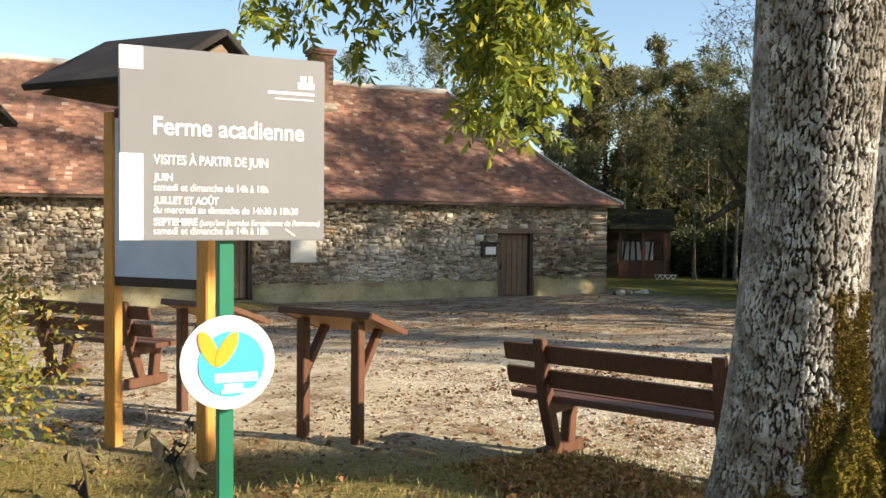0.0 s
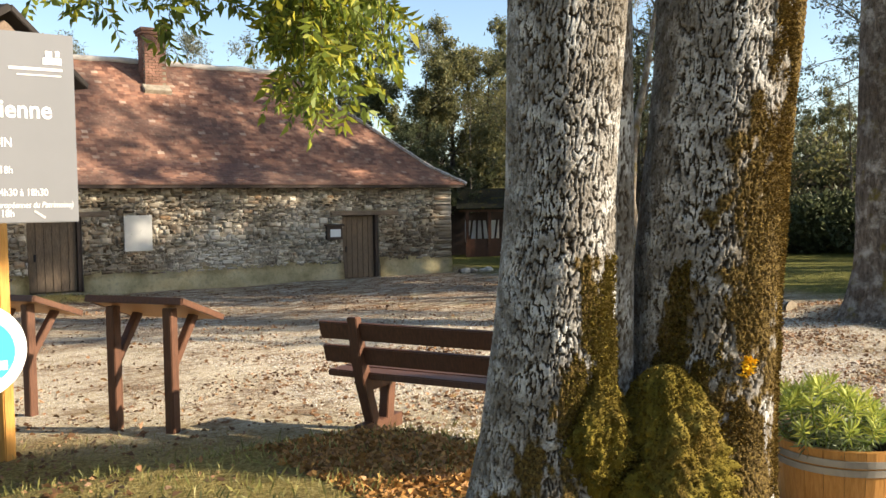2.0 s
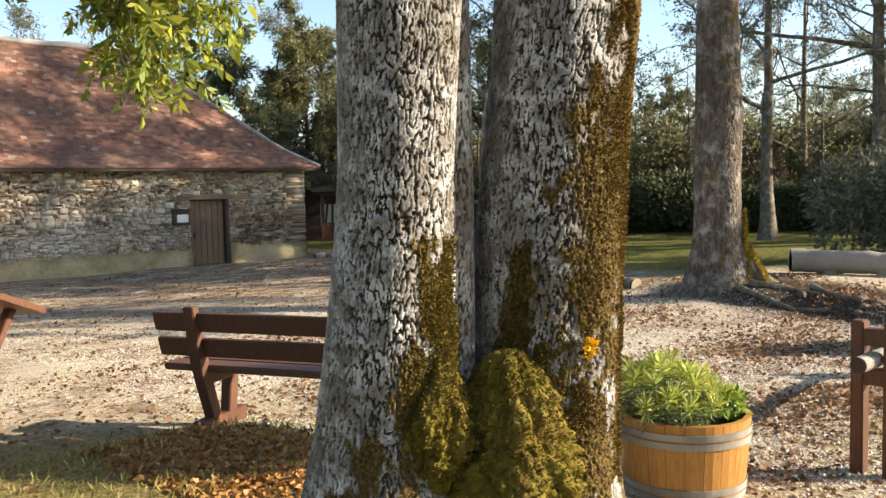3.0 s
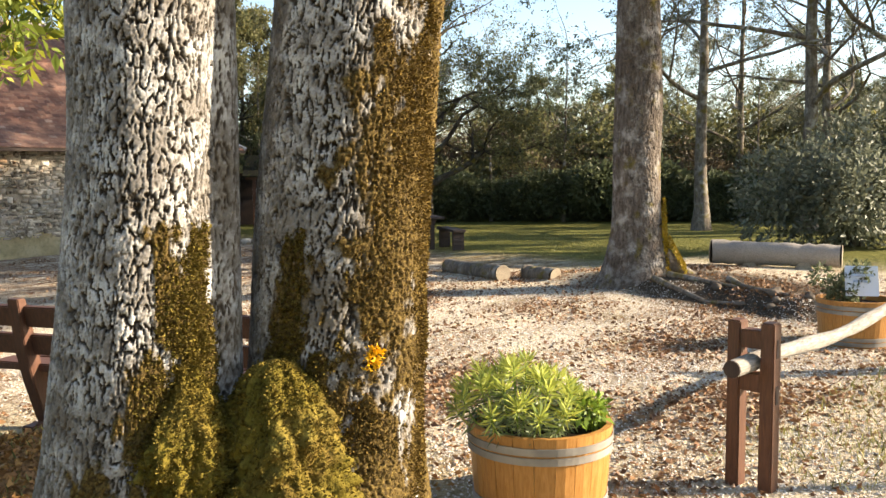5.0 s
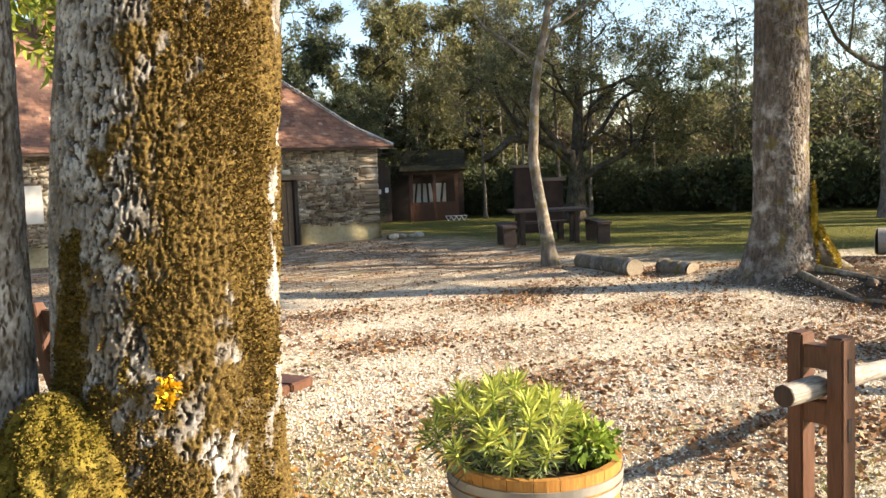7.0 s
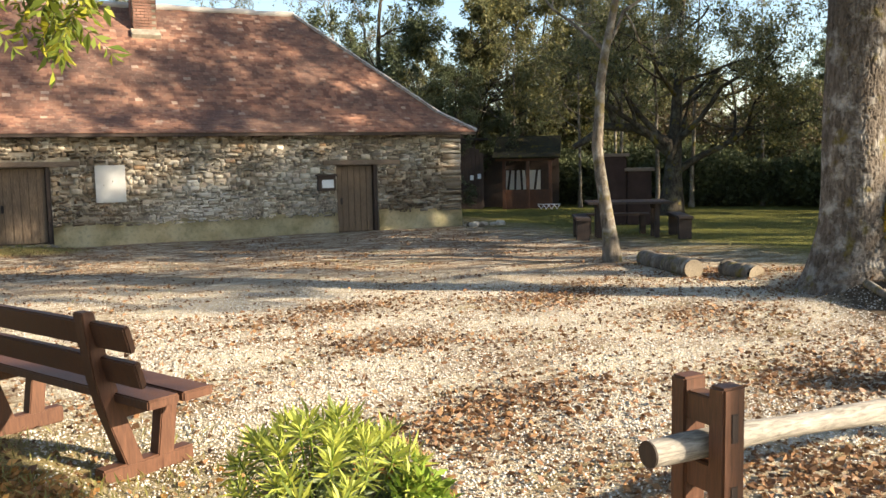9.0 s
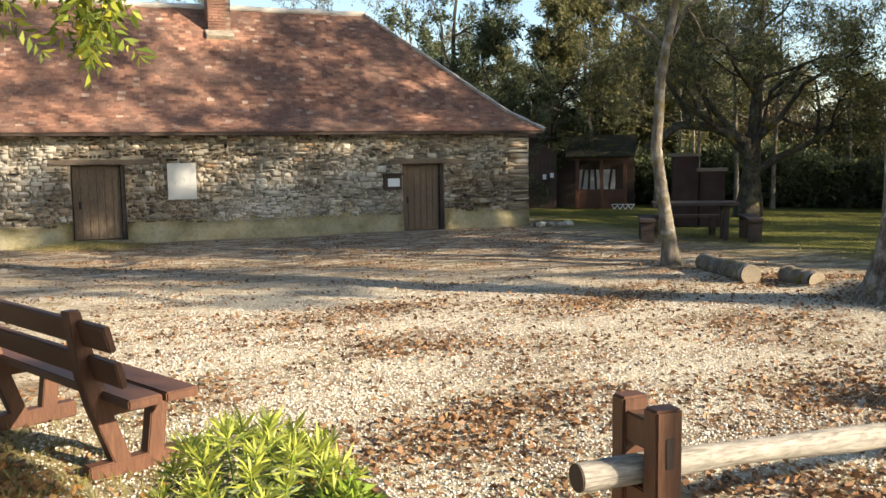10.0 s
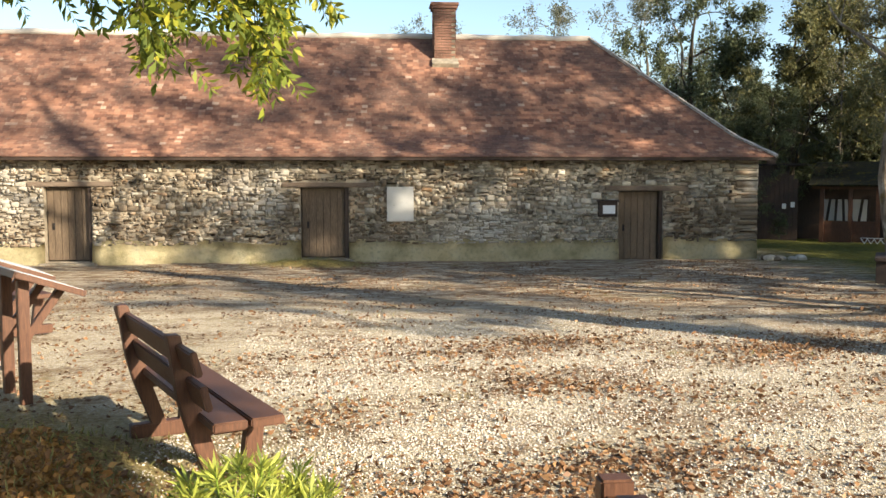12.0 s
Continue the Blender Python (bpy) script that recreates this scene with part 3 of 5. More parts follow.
    link("hip_cap", fast_mesh("hip_cap", v, f, M["zinc"], True), house)
    # chimney
    ch = part("chimney", box(0.55, 0.47, 1.9, pose(7.17, 23.72, 5.25), 0), M["mortar"], house, "square brick chimney with a corbelled cap")
    for row in range(19):
        z = 4.72 + row * 0.072
        for face in range(4):
            m = pose(7.17, 23.72, z, 0, 0, 90 * face)
            half, depth = (0.275, 0.235) if face % 2 == 0 else (0.235, 0.275)
            for k in range(3):
                w = half * 2 / 3
                off = (0.5 if row % 2 else 0.0) * w
                x0, x1 = max(-half, -half + k * w - off), min(half, -half + (k + 1) * w - off)
                part("brick", box(x1 - x0 - 0.012, 0.03, 0.06, m @ pose((x0 + x1) / 2, -depth - rng.uniform(0.004, 0.012), 0), 0), M["brick"], ch)
    part("flashing", box(0.7, 0.3, 0.22, pose(7.17, 23.42, 4.6, 35), 0.01), M["mortar"], ch)
    for k, (w, z) in enumerate(((0.68, 6.1), (0.74, 6.18))):
        part("cap_course", box(w, w - 0.08, 0.075, pose(7.17, 23.72, z), 0.008), M["brick"], ch)
    # plaque and notice case
    part("plaque", box(0.63, 0.04, 0.82, pose(5.86, WALL_Y - 0.035, 1.0), 0.006), M["slate"], house, "pale stone wall plaque")
    case = part("notice_case", box(0.46, 0.1, 0.36, pose(10.86, WALL_Y - 0.05, 0.86), 0.01), M["dark_wood"], house, "small dark wooden notice case")
    part("roof_board", box(0.54, 0.16, 0.03, pose(10.86, WALL_Y - 0.07, 1.06, 8), 0.004), M["dark_wood"], case)
    part("notice", box(0.3, 0.01, 0.2, pose(10.88, WALL_Y - 0.106, 0.85), 0), M["panel_white"], case)
    # rubble stones
    rest = Soup()
    singles = 0
    z = PLINTH - 0.08
    while z < WALL_TOP - 0.05:
        h = rng.uniform(0.04, 0.1)
        if z + h > WALL_TOP - 0.02:
            h = WALL_TOP - 0.02 - z
        x = X0 + rng.uniform(0, 0.2)
        while x < X1 - 0.03:
            w = min(rng.choice((0.06, 0.08, 0.1, 0.13, 0.17, 0.23)) * rng.uniform(0.85, 1.2), X1 - x)
            if X1 - x < 0.62:
                w = X1 - x
            hh = h
            g = 0.008
            if blocked(x, x + w, z, z + hh):
                w2 = None
                for a, b, c, d in DOORS + LINTELS:
                    if x < a - 0.06 and x + w > a and z + hh > c and z < d:
                        w2 = a - x
                if w2 is None:
                    nxt = [b for a, b, c, d in DOORS + LINTELS if x + 0.001 >= a - 0.07 and x < b and z + hh > c and z < d]
                    x = max(nxt) if nxt else x + 0.05
                    continue
                w = w2
            if rng.random() > 0.07:
                wave = 0.09 * noise.noise(Vector((x * 1.3, z * 2.2, 3.0)))
                if z < PLINTH + 0.06 or z > WALL_TOP - 0.2 or blocked(x - .1, x + w + .1, z - 0.1, z + hh + 0.1):
                    wave = 0
                tall = rng.uniform(-0.022, 0.03) if rng.random() < 0.75 else rng.uniform(0.03, 0.07)
                v, f = rough_block(rng, x + g * rng.uniform(0.3, 2), x + w - g * rng.uniform(0.3, 2), z + g + wave + rng.uniform(-0.015, 0.015), min(WALL_TOP - 0.01, z + hh - g + wave + tall), WALL_Y + 0.03, WALL_Y - rng.uniform(-0.012, 0.05), 0.034)
                if 5.2 < x < 9.6 and singles < 300:
                    singles += 1
                    STONES.append((v, f))
                else:
                    rest.add(v, f)
            x += w
        z += h
    # side wall stones that show past the corner
    z = -0.4
    while z < WALL_TOP:
        h = rng.uniform(0.12, 0.24)
        y = WALL_Y
        while y < WALL_Y + 2.6:
            w = rng.uniform(0.25, 0.5)
            v, f = rough_block(rng, y + .01, y + w - .01, z + .01, min(z + h, WALL_TOP) - .01, 0.03, -rng.uniform(0, 0.03), 0.02)
            rest.add([(X1 - b, a, c) for a, b, c in v], f)
            y += w
        z += h
    link("rubble", rest.mesh("rubble", M["stone"]), wall)["kind"] = "stuff"
    # tiles
    tiles = Soup()
    nt = 0
    s = -0.03
    while s < RIDGE_D - 0.02:
        step = 0.075
        yy, zz = slope(max(0, s))
        y2, z2 = slope(max(0, s) + 0.16)
        lift = 0.022
        lim = EAVE_X - max(0, s) * 3.65 / RIDGE_D
        x = X0 + rng.uniform(0, 0.16)
        while x < lim - 0.05:
            w = min(rng.uniform(0.13, 0.18), lim - x)
            up = rng.uniform(0.0, 0.012)
            dz = rng.uniform(-0.006, 0.006)
            v = [(x + .003, yy, zz + lift + up + dz), (x + w - .003, yy + rng.uniform(-.008, .008), zz + lift + up - dz), (x + w - .003, y2, z2 + 0.004), (x + .003, y2, z2 + 0.004),
                 (x + .003, yy, zz + up + dz - 0.002), (x + w - .003, yy, zz + up - dz - 0.002)]
            f = [(0, 1, 2, 3), (4, 5, 1, 0)]
            if 5.0 < x < 9.0 and nt < 300 and s < 1.3:
                nt += 1
                TILES.append((v, f))
            else:
                tiles.add(v, f)
            x += w
        s += step
    s = 0.0
    while s < RIDGE_D - 0.05:
        d = s
        x_e = EAVE_X - d * 3.65 / RIDGE_D
        x_2 = EAVE_X - (d + 0.16) * 3.65 / RIDGE_D
        z_e, z_2 = roof_z(d), roof_z(d + 0.16)
        y = EAVE_Y + d
        while y < 2 * (EAVE_Y + RIDGE_D) - EAVE_Y - d:
            w = rng.uniform(0.15, 0.19)
            tiles.add([(x_e, y, z_e + .022), (x_e, y + w, z_e + .022), (x_2, y + w, z_2 + .004), (x_2, y, z_2 + .004), (x_e, y, z_e), (x_e, y + w, z_e)], [(0, 1, 2, 3), (4, 5, 1, 0)])
            y += w
        s += 0.09
    link("roof_tiles", tiles.mesh("roof_tiles", M["tile"]), roof)["kind"] = "stuff"
    return house, wall, roof


STONES, TILES = [], []
house, house_wall, house_roof = build_house()


# ---- trees ----
def grow(rng, start, way, length, radius, depth, wood, tips, spread=0.6, droop=0.0, sides=6, kids=3):
    """A limb that bends on its way and forks; collects wood and twig places."""
    n = 5
    pts, p, d = [np.array(start)], np.array(start, float), np.array(way, float)
    d /= np.linalg.norm(d)
    for i in range(n):
        d = d + rng.normal(size=3) * 0.16 + np.array([0, 0, -droop + 0.03])
        d /= np.linalg.norm(d)
        p = p + d * length / n
        pts.append(p.copy())
    rad = np.linspace(radius, radius * (0.55 if depth else 0.25), n + 1)
    wood.add(*tube(pts, rad, sides))
    if depth == 0:
        for q in range(2, n + 1):
            tips.append((pts[q], d))
        return
    for k in range(kids):
        i = rng.integers(2, n + 1) if k else n
        side = rng.normal(size=3)
        side -= side.dot(d) * d
        side /= np.linalg.norm(side) + 1e-9
        w = d * (1 - spread * 0.5) + side * spread
        grow(rng, pts[i], w, length * rng.uniform(0.6, 0.82), rad[i] * 0.68, depth - 1, wood, tips, spread, droop, max(4, sides - 1), kids)


def make_tree(name, m, seed, height, radius, label, bark, leaf, leaf_size=0.16, per_tip=40, depth=3, cloud=0.5, first=0.3, lean=(0, 0), spread=0.65, kids=3, group="", limbs=6, droop=0.02, bends=None, limb_length=0.33):
    rng = np.random.default_rng(seed)
    tree = thing(name, m, label, "tree", group)
    wood, tips = Soup(), []
    n = 14
    z = np.linspace(-0.15, height * 0.85, n)
    bend = np.cumsum(rng.normal(size=(n, 2)) * 0.02 * height / 10, axis=0)
    pts = np.stack([lean[0] * z + bend[:, 0] - bend[0, 0], lean[1] * z + bend[:, 1] - bend[0, 1], z], 1)
    if bends:
        bz = [b[0] for b in bends]
        pts[:, 0] += np.interp(z, bz, [b[1] for b in bends])
        pts[:, 1] += np.interp(z, bz, [b[2] for b in bends])
    rad = radius * (1 - 0.75 * (z / (height * 0.85)).clip(0, 1)) + radius * 0.7 * np.exp(-(z.clip(0, 99)) / (radius * 2.2))
    wood.add(*tube(pts, rad, 14))
    for k in range(limbs):
        u = first + (1 - first) * (k + rng.uniform(0, 0.8)) / limbs
        i = min(n - 2, int(u * (n - 1)))
        a = k * 2.4 + rng.uniform(-0.5, 0.5)
        w = np.array([math.cos(a), math.sin(a), rng.uniform(0.35, 0.9)])
        grow(rng, pts[i], w, height * limb_length * rng.uniform(0.75, 1.1) * (1.15 - 0.5 * u), rad[i] * 0.5, depth - 1, wood, tips, spread, droop, 6, kids)
    grow(rng, pts[-1], (0.1, 0.05, 1), height * 0.2, rad[-1] * 0.9, depth - 1, wood, tips, spread, droop, 6, kids)
    link("trunk", wood.mesh("trunk", bark, True), tree)
    if per_tip:
        tp = np.array([t[0] for t in tips])
        td = np.array([t[1] for t in tips])
        # fine twigs that leave each tip, with the leaves set along them
        m = max(3, per_tip // 9)
        own = np.repeat(np.arange(len(tp)), m)
        out = td[own] * 0.6 + rng.normal(size=(len(own), 3)) * 0.75 + np.array([0, 0, 0.1 - droop * 4])
        out /= np.linalg.norm(out, axis=1)[:, None] + 1e-9
        reach = (cloud * 1.9 * rng.uniform(0.45, 1.0, len(own)))[:, None]
        sag = np.array([0, 0, -0.12]) * reach
        base, mid, end = tp[own], tp[own] + out * reach * 0.5, tp[own] + out * reach + sag
        side = np.cross(out, rng.normal(size=out.shape))
        side /= np.linalg.norm(side, axis=1)[:, None] + 1e-9
        third = np.cross(out, side)
        thick = 0.0045 * height / 8
        ring = [side * thick, (-0.5 * side + 0.87 * third) * thick, (-0.5 * side - 0.87 * third) * thick]
        v = np.stack([base + r for r in ring] + [mid + r * 0.75 for r in ring] + [end + r * 0.3 for r in ring], 1)
        quads = np.array([[0, 1, 4, 3], [1, 2, 5, 4], [2, 0, 3, 5], [3, 4, 7, 6], [4, 5, 8, 7], [5, 3, 6, 8]])
        link("twig_spray", fast_mesh("twig_spray", v, (np.arange(len(own))[:, None, None] * 9 + quads[None]).reshape(-1, 4), bark), tree)["kind"] = "stuff"
        idx = rng.integers(0, len(own), len(tp) * per_tip)
        u = rng.uniform(0.15, 1.0, len(idx))[:, None]
        pos = base[idx] + out[idx] * reach[idx] * u + sag[idx] * u ** 2 + rng.normal(size=(len(idx), 3)).clip(-1.6, 1.6) * cloud * 0.2
        ways = out[idx] * 0.7 + rng.normal(size=(len(idx), 3)) + np.array([0, 0, -0.4])
        link("crown", fast_mesh("crown", *leaves(pos, ways, leaf_size, rng), leaf), tree)
    return tree


def bush_mesh(name, seed, size, count, leaf_size, leaf, lumps=7, base_cut=True):
    """An uneven bush: leaves over many small lumps."""
    rng = np.random.default_rng(seed)
    sx, sy, sz = size
    c = np.stack([rng.uniform(-0.6, 0.6, lumps) * sx, rng.uniform(-0.6, 0.6, lumps) * sy, rng.uniform(0.15, 0.72, lumps) * sz], 1)
    r = rng.uniform(0.22, 0.42, lumps)
    idx = rng.integers(0, lumps, count)
    d = rng.normal(size=(count, 3))
    d /= np.linalg.norm(d, axis=1)[:, None]
    rad = r[idx] * rng.uniform(0.45, 1.12, count) ** 0.6
    pos = c[idx] + d * rad[:, None] * np.array([sx, sy, sz * 0.8])
    keep = pos[:, 2] > 0.0
    pos, d = pos[keep], d[keep]
    ways = d + rng.normal(size=d.shape) * 0.8
    return fast_mesh(name, *leaves(pos, ways, leaf_size, rng), leaf)


M["burl_moss"] = bark_material("mossy_bark", (0.08, 0.05, 0.012), (0.2, 0.14, 0.025), (0.25, 0.2, 0.04), 0.25)


# twin ash in the foreground
def trunk_mesh(name, seed, centre, radius, z0, z1, nu=440, nv=660, depth=0.019, fine=1.0, mossy=None, material=None):
    rows, plate, green = [], [], []
    for j in range(nv + 1):
        z = z0 + (z1 - z0) * j / nv
        cx, cy = centre(z)
        r0 = radius(z)
        for i in range(nu):
            a = 2 * math.pi * i / nu
            ca, sa = math.cos(a), math.sin(a)
            q = Vector((ca * r0 * 1.0, sa * r0, z))
            lump = noise.noise(Vector((ca * 1.2 + seed, sa * 1.2, z * 0.9))) * 0.035
            warp = noise.noise(q * 6 + Vector((seed, 0, 0))) * 0.02
            q = q * fine
            n1 = noise.noise(Vector((q.x * 36 + warp * 40 + seed, q.y * 36 + warp * 25, q.z * 10.5)))
            n2 = noise.noise(Vector((q.x * 72 + seed, q.y * 72, q.z * 25)))
            n3 = noise.noise(Vector((q.x * 105 - seed, q.y * 105, q.z * 75)))
            h = 0.95 * min(1.0, abs(n1) * 4.6) + 0.5 * min(1.0, abs(n2) * 4.0) + n3 * 0.45 - 0.78
            wet = mossy(math.degrees(math.atan2(ca, sa)) % 360, z) if mossy else 0.0
            green.append(wet)
            cushion = max(0.0, min(1.0, (wet - 0.35) * 2.2))
            d = (1 - 0.6 * cushion) * depth * (max(-1.0, min(0.3, h * 2.4)) + n3 * 0.22)
            plate.append(0.5 + max(-0.5, min(0.2, h * 1.1)) + n3 * 0.25)
            lobe = 0.0
            if z < 0.6:
                lobe = 0.10 * max(0.0, (0.6 - z)) * (0.5 + 0.5 * math.sin(a * 4 + seed))
            if cushion > 0.0:
                tuft = abs(noise.noise(Vector((ca * r0 * 60, sa * r0 * 60, z * 42)))) * 0.6 + abs(noise.noise(Vector((ca * r0 * 130, sa * r0 * 130, z * 110 + seed))))
                d += cushion * (0.014 - 0.02 * tuft)
            rr = r0 * (1 + lump / 0.3) + d + lobe
            rows.append((cx + ca * rr, cy + sa * rr, z))
    i, j = np.meshgrid(np.arange(nv), np.arange(nu), indexing="ij")
    k = (j + 1) % nu
    f = np.stack([i * nu + j, i * nu + k, (i + 1) * nu + k, (i + 1) * nu + j], -1).reshape(-1, 4)
    me = fast_mesh(name, np.array(rows), f, material or M["bark_near"], True)
    me.attributes.new("plate", "FLOAT", "POINT").data.foreach_set("value", np.array(plate, dtype=np.float32))
    me.attributes.new("moss", "FLOAT", "POINT").data.foreach_set("value", np.array(green, dtype=np.float32))
    return me


def moss_at(h, z, seed, head, half, z0, z1):
    """How far a place on the bark lies inside a ragged moss patch."""
    off = abs((h - head + 180) % 360 - 180)
    if off > half or z < z0 or z > z1:
        return -1.0
    edge = min(z - z0, z1 - z) / (z1 - z0) * 4
    hh = head + ((h - head + 180) % 360 - 180)
    nn = noise.noise(Vector((hh * 0.05 + seed, z * 5.0, seed * 3.1))) + noise.noise(Vector((hh * 0.15, z * 14, seed))) * 0.6
    return nn + min(0.9, edge * 1.4) - 0.4 - (off / half) ** 2 * 1.25


MOSS_A = ((3, 172, 60, 0.42, 1.02, -0.12), (4, 172, 46, 0.93, 1.36, 0.1), (14, 235, 60, 0.1, 0.7, 0.35))
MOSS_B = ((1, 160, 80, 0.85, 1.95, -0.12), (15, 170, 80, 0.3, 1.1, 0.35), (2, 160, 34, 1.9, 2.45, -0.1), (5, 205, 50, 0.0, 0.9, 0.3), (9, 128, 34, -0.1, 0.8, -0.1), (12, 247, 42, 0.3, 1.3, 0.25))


def mossy_a(h, z):
    return max(0.5 + moss_at(h, z, *m[:5]) - m[5] for m in MOSS_A)


def mossy_b(h, z):
    return max(0.5 + moss_at(h, z, *m[:5]) - m[5] for m in MOSS_B)


def stem_a(z):
    return 2.49 + (z - 1.5) * 0.04, 2.83 - (z - 1.5) * 0.034


def stem_b(z):
    return 3.09 + (z - 1.6) * 0.058, 2.56 - (z - 1.6) * 0.048


def radius_a(z):
    return 0.225 + 0.03 * max(0, 1.6 - z) + 0.10 * math.exp(-(z + 0.1) / 0.3)


def radius_b(z):
    return 0.272 + 0.018 * max(0, 2.0 - z) + 0.12 * math.exp(-(z + 0.1) / 0.3)


def moss_patch(seed, centre, radius, head, half, z0, z1, count, size, threshold=0.0, lumpy=None):
    """Tufts on the bark round a heading (degrees from +y towards +x), with a ragged edge."""
    rng = np.random.default_rng(seed)
    pos, ways = [], []
    while len(pos) < count:
        z = rng.uniform(z0, z1)
        h = head + rng.normal() * half * 0.55
        if abs(h - head) > half:
            continue
        edge = min((z - z0), (z1 - z)) / (z1 - z0) * 4
        nn = noise.noise(Vector((h * 0.05 + seed, z * 5.0, seed * 3.1))) + noise.noise(Vector((h * 0.15, z * 14, seed))) * 0.6
        if nn + min(0.9, edge * 1.4) - 0.4 - (abs(h - head) / half) ** 2 * 1.25 < threshold:
            continue
        a = radians(h)
        nx, ny = math.sin(a), math.cos(a)
        cx, cy = centre(z)
        r = radius(z) * (lumpy(a, z) if lumpy else 1.0) + rng.uniform(-0.006, 0.008) + max(0, nn) * 0.012
        pos.append((cx + nx * r, cy + ny * r, z))
        ways.append((nx + rng.normal() * 0.6, ny + rng.normal() * 0.6, rng.normal() * 0.6 + 0.15))
    return leaves(np.array(pos), np.array(ways), size, rng, 0.6, 0.3, 0.4)


def burl_shape(c, s, z, seed):
    """Knobbly outline of a mossy bulge."""
    big = 0.3 * noise.noise(Vector((c * 2, s * 2, z * 6 + seed)))
    knob = 0.3 * abs(noise.noise(Vector((c * 4.5 + seed, s * 4.5, z * 16))))
    return 0.92 + big + knob + 0.2 * abs(noise.noise(Vector((c * 10, s * 10, z * 36 + seed))))


def build_twin_ash():
    rng = np.random.default_rng(21)
    tree = thing("ash_tree", pose(0, 0, 0), "twin-stemmed ash with furrowed grey bark and brown-green moss", "tree")
    link("stem", trunk_mesh("stem", 3.3, stem_a, radius_a, -0.3, 2.9, depth=0.016, fine=1.75, mossy=mossy_a), tree, "grey furrowed bark with pale lichen")
    link("stem", trunk_mesh("stem", 8.7, stem_b, radius_b, -0.3, 2.9, depth=0.017, fine=1.75, mossy=mossy_b), tree, "dark furrowed bark, mossy on one side")
    wood, tips = Soup(), []
    for centre, rad, sd in ((stem_a, 0.225, 0), (stem_b, 0.27, 1)):
        pts = [(*centre(z), z) for z in np.linspace(2.85, 8.5, 9)]
        r = np.linspace(rad, rad * 0.45, 9)
        wood.add(*tube(pts, r, 16))
        for k in range(6):
            i = 3 + k % 6
            a = k * 2.2 + sd
            grow(rng, pts[i], (math.cos(a), math.sin(a), 0.7), 2.6, r[i] * 0.5, 2, wood, tips, 0.6, 0.02, 7, 3)
    # limb that reaches over the yard
    reach = [(2.6, 3.0, 4.6), (2.9, 4.2, 5.6), (3.2, 5.4, 5.9), (3.5, 6.5, 5.6), (3.62, 7.4, 5.0)]
    wood.add(*tube(reach, [0.11, 0.085, 0.065, 0.045, 0.02], 8))
    link("limbs", wood.mesh("limbs", M["bark"], True), tree)
    tp = np.array([t[0] for t in tips])
    idx = np.repeat(np.arange(len(tp)), 26)
    pos = tp[idx] + rng.normal(size=(len(idx), 3)) * 0.35
    link("crown", fast_mesh("crown", *leaves(pos, rng.normal(size=(len(idx), 3)) + np.array([0, 0, -0.6]), 0.11, rng), M["leaf_near"]), tree)
    # slim stem between the two
    link("slim_stem", trunk_mesh("slim_stem", 2.2, lambda z: (2.65 + 0.008 * z, 2.7), lambda z: 0.078 - 0.005 * z, -0.3, 3.4, 90, 340, 0.008, 1.7), tree, "thin grey stem")
    # mossy bulges between and beside the stems
    soup = Soup()
    for seed, bx, by, br, z0, z1, count in ((0, 2.74, 2.5, 0.27, -0.2, 0.9, 18000), (1, 2.49, 2.66, 0.185, 0.36, 0.98, 11000)):
        def br_at(z):
            t = min(1.0, max(0.0, (z - z0) / (z1 - z0)))
            return br * (max(0.0, math.cos(t * 1.5707)) ** 0.42) * (1 if seed == 0 else max(0.1, math.sin(0.35 + t * 2.6))) + 0.001
        n, m = 130, 90
        rows = []
        for j in range(m + 1):
            z = z0 + (z1 - z0) * j / m
            for i in range(n):
                a = 2 * math.pi * i / n
                r = br_at(z) * burl_shape(math.cos(a), math.sin(a), z, seed)
                rows.append((bx + math.cos(a) * r, by + math.sin(a) * r, z))
        i, j = np.meshgrid(np.arange(m), np.arange(n), indexing="ij")
        k = (j + 1) % n
        f = np.stack([i * n + j, i * n + k, (i + 1) * n + k, (i + 1) * n + j], -1).reshape(-1, 4)
        link("burl", fast_mesh("burl", np.array(rows), f, M["burl_moss"], True), tree, "mossy bulge at the foot of the stems")
        soup.add(*moss_patch(6 + seed * 5, lambda z: (bx, by), br_at, 200, 150, z0 + 0.1, z1, count, 0.009, -0.75, lambda a, z: burl_shape(math.sin(a), math.cos(a), z, seed)))
    soup.add(*moss_patch(3, stem_a, radius_a, 172, 60, 0.42, 1.02, 12000, 0.009, -0.1))
    soup.add(*moss_patch(4, stem_a, radius_a, 172, 46, 0.93, 1.36, 5000, 0.009, 0.12))
    link("moss", soup.mesh("moss", M["moss_green"]), tree, "green moss")["kind"] = "stuff"
    soup = Soup()
    soup.add(*moss_patch(1, stem_b, radius_b, 160, 80, 0.85, 1.95, 19000, 0.0085, -0.06))
    soup.add(*moss_patch(15, stem_b, radius_b, 170, 80, 0.3, 1.1, 5500, 0.0085, 0.4))
    soup.add(*moss_patch(2, stem_b, radius_b, 160, 34, 1.9, 2.45, 8000, 0.0095, -0.05))
    soup.add(*moss_patch(9, stem_b, radius_b, 128, 34, -0.1, 0.8, 7000, 0.0095, 0.0))
    soup.add(*moss_patch(5, stem_b, radius_b, 205, 50, 0.0, 0.9, 12000, 0.01, 0.3))
    link("moss", soup.mesh("moss", M["moss"]), tree, "ochre-brown moss")["kind"] = "stuff"
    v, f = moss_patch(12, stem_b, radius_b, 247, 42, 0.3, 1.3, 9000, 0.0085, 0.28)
    link("moss", fast_mesh("moss", v, f, M["moss_shaded"]), tree, "dark olive-brown moss, deepened in colour for the stem's shaded side")["kind"] = "stuff"
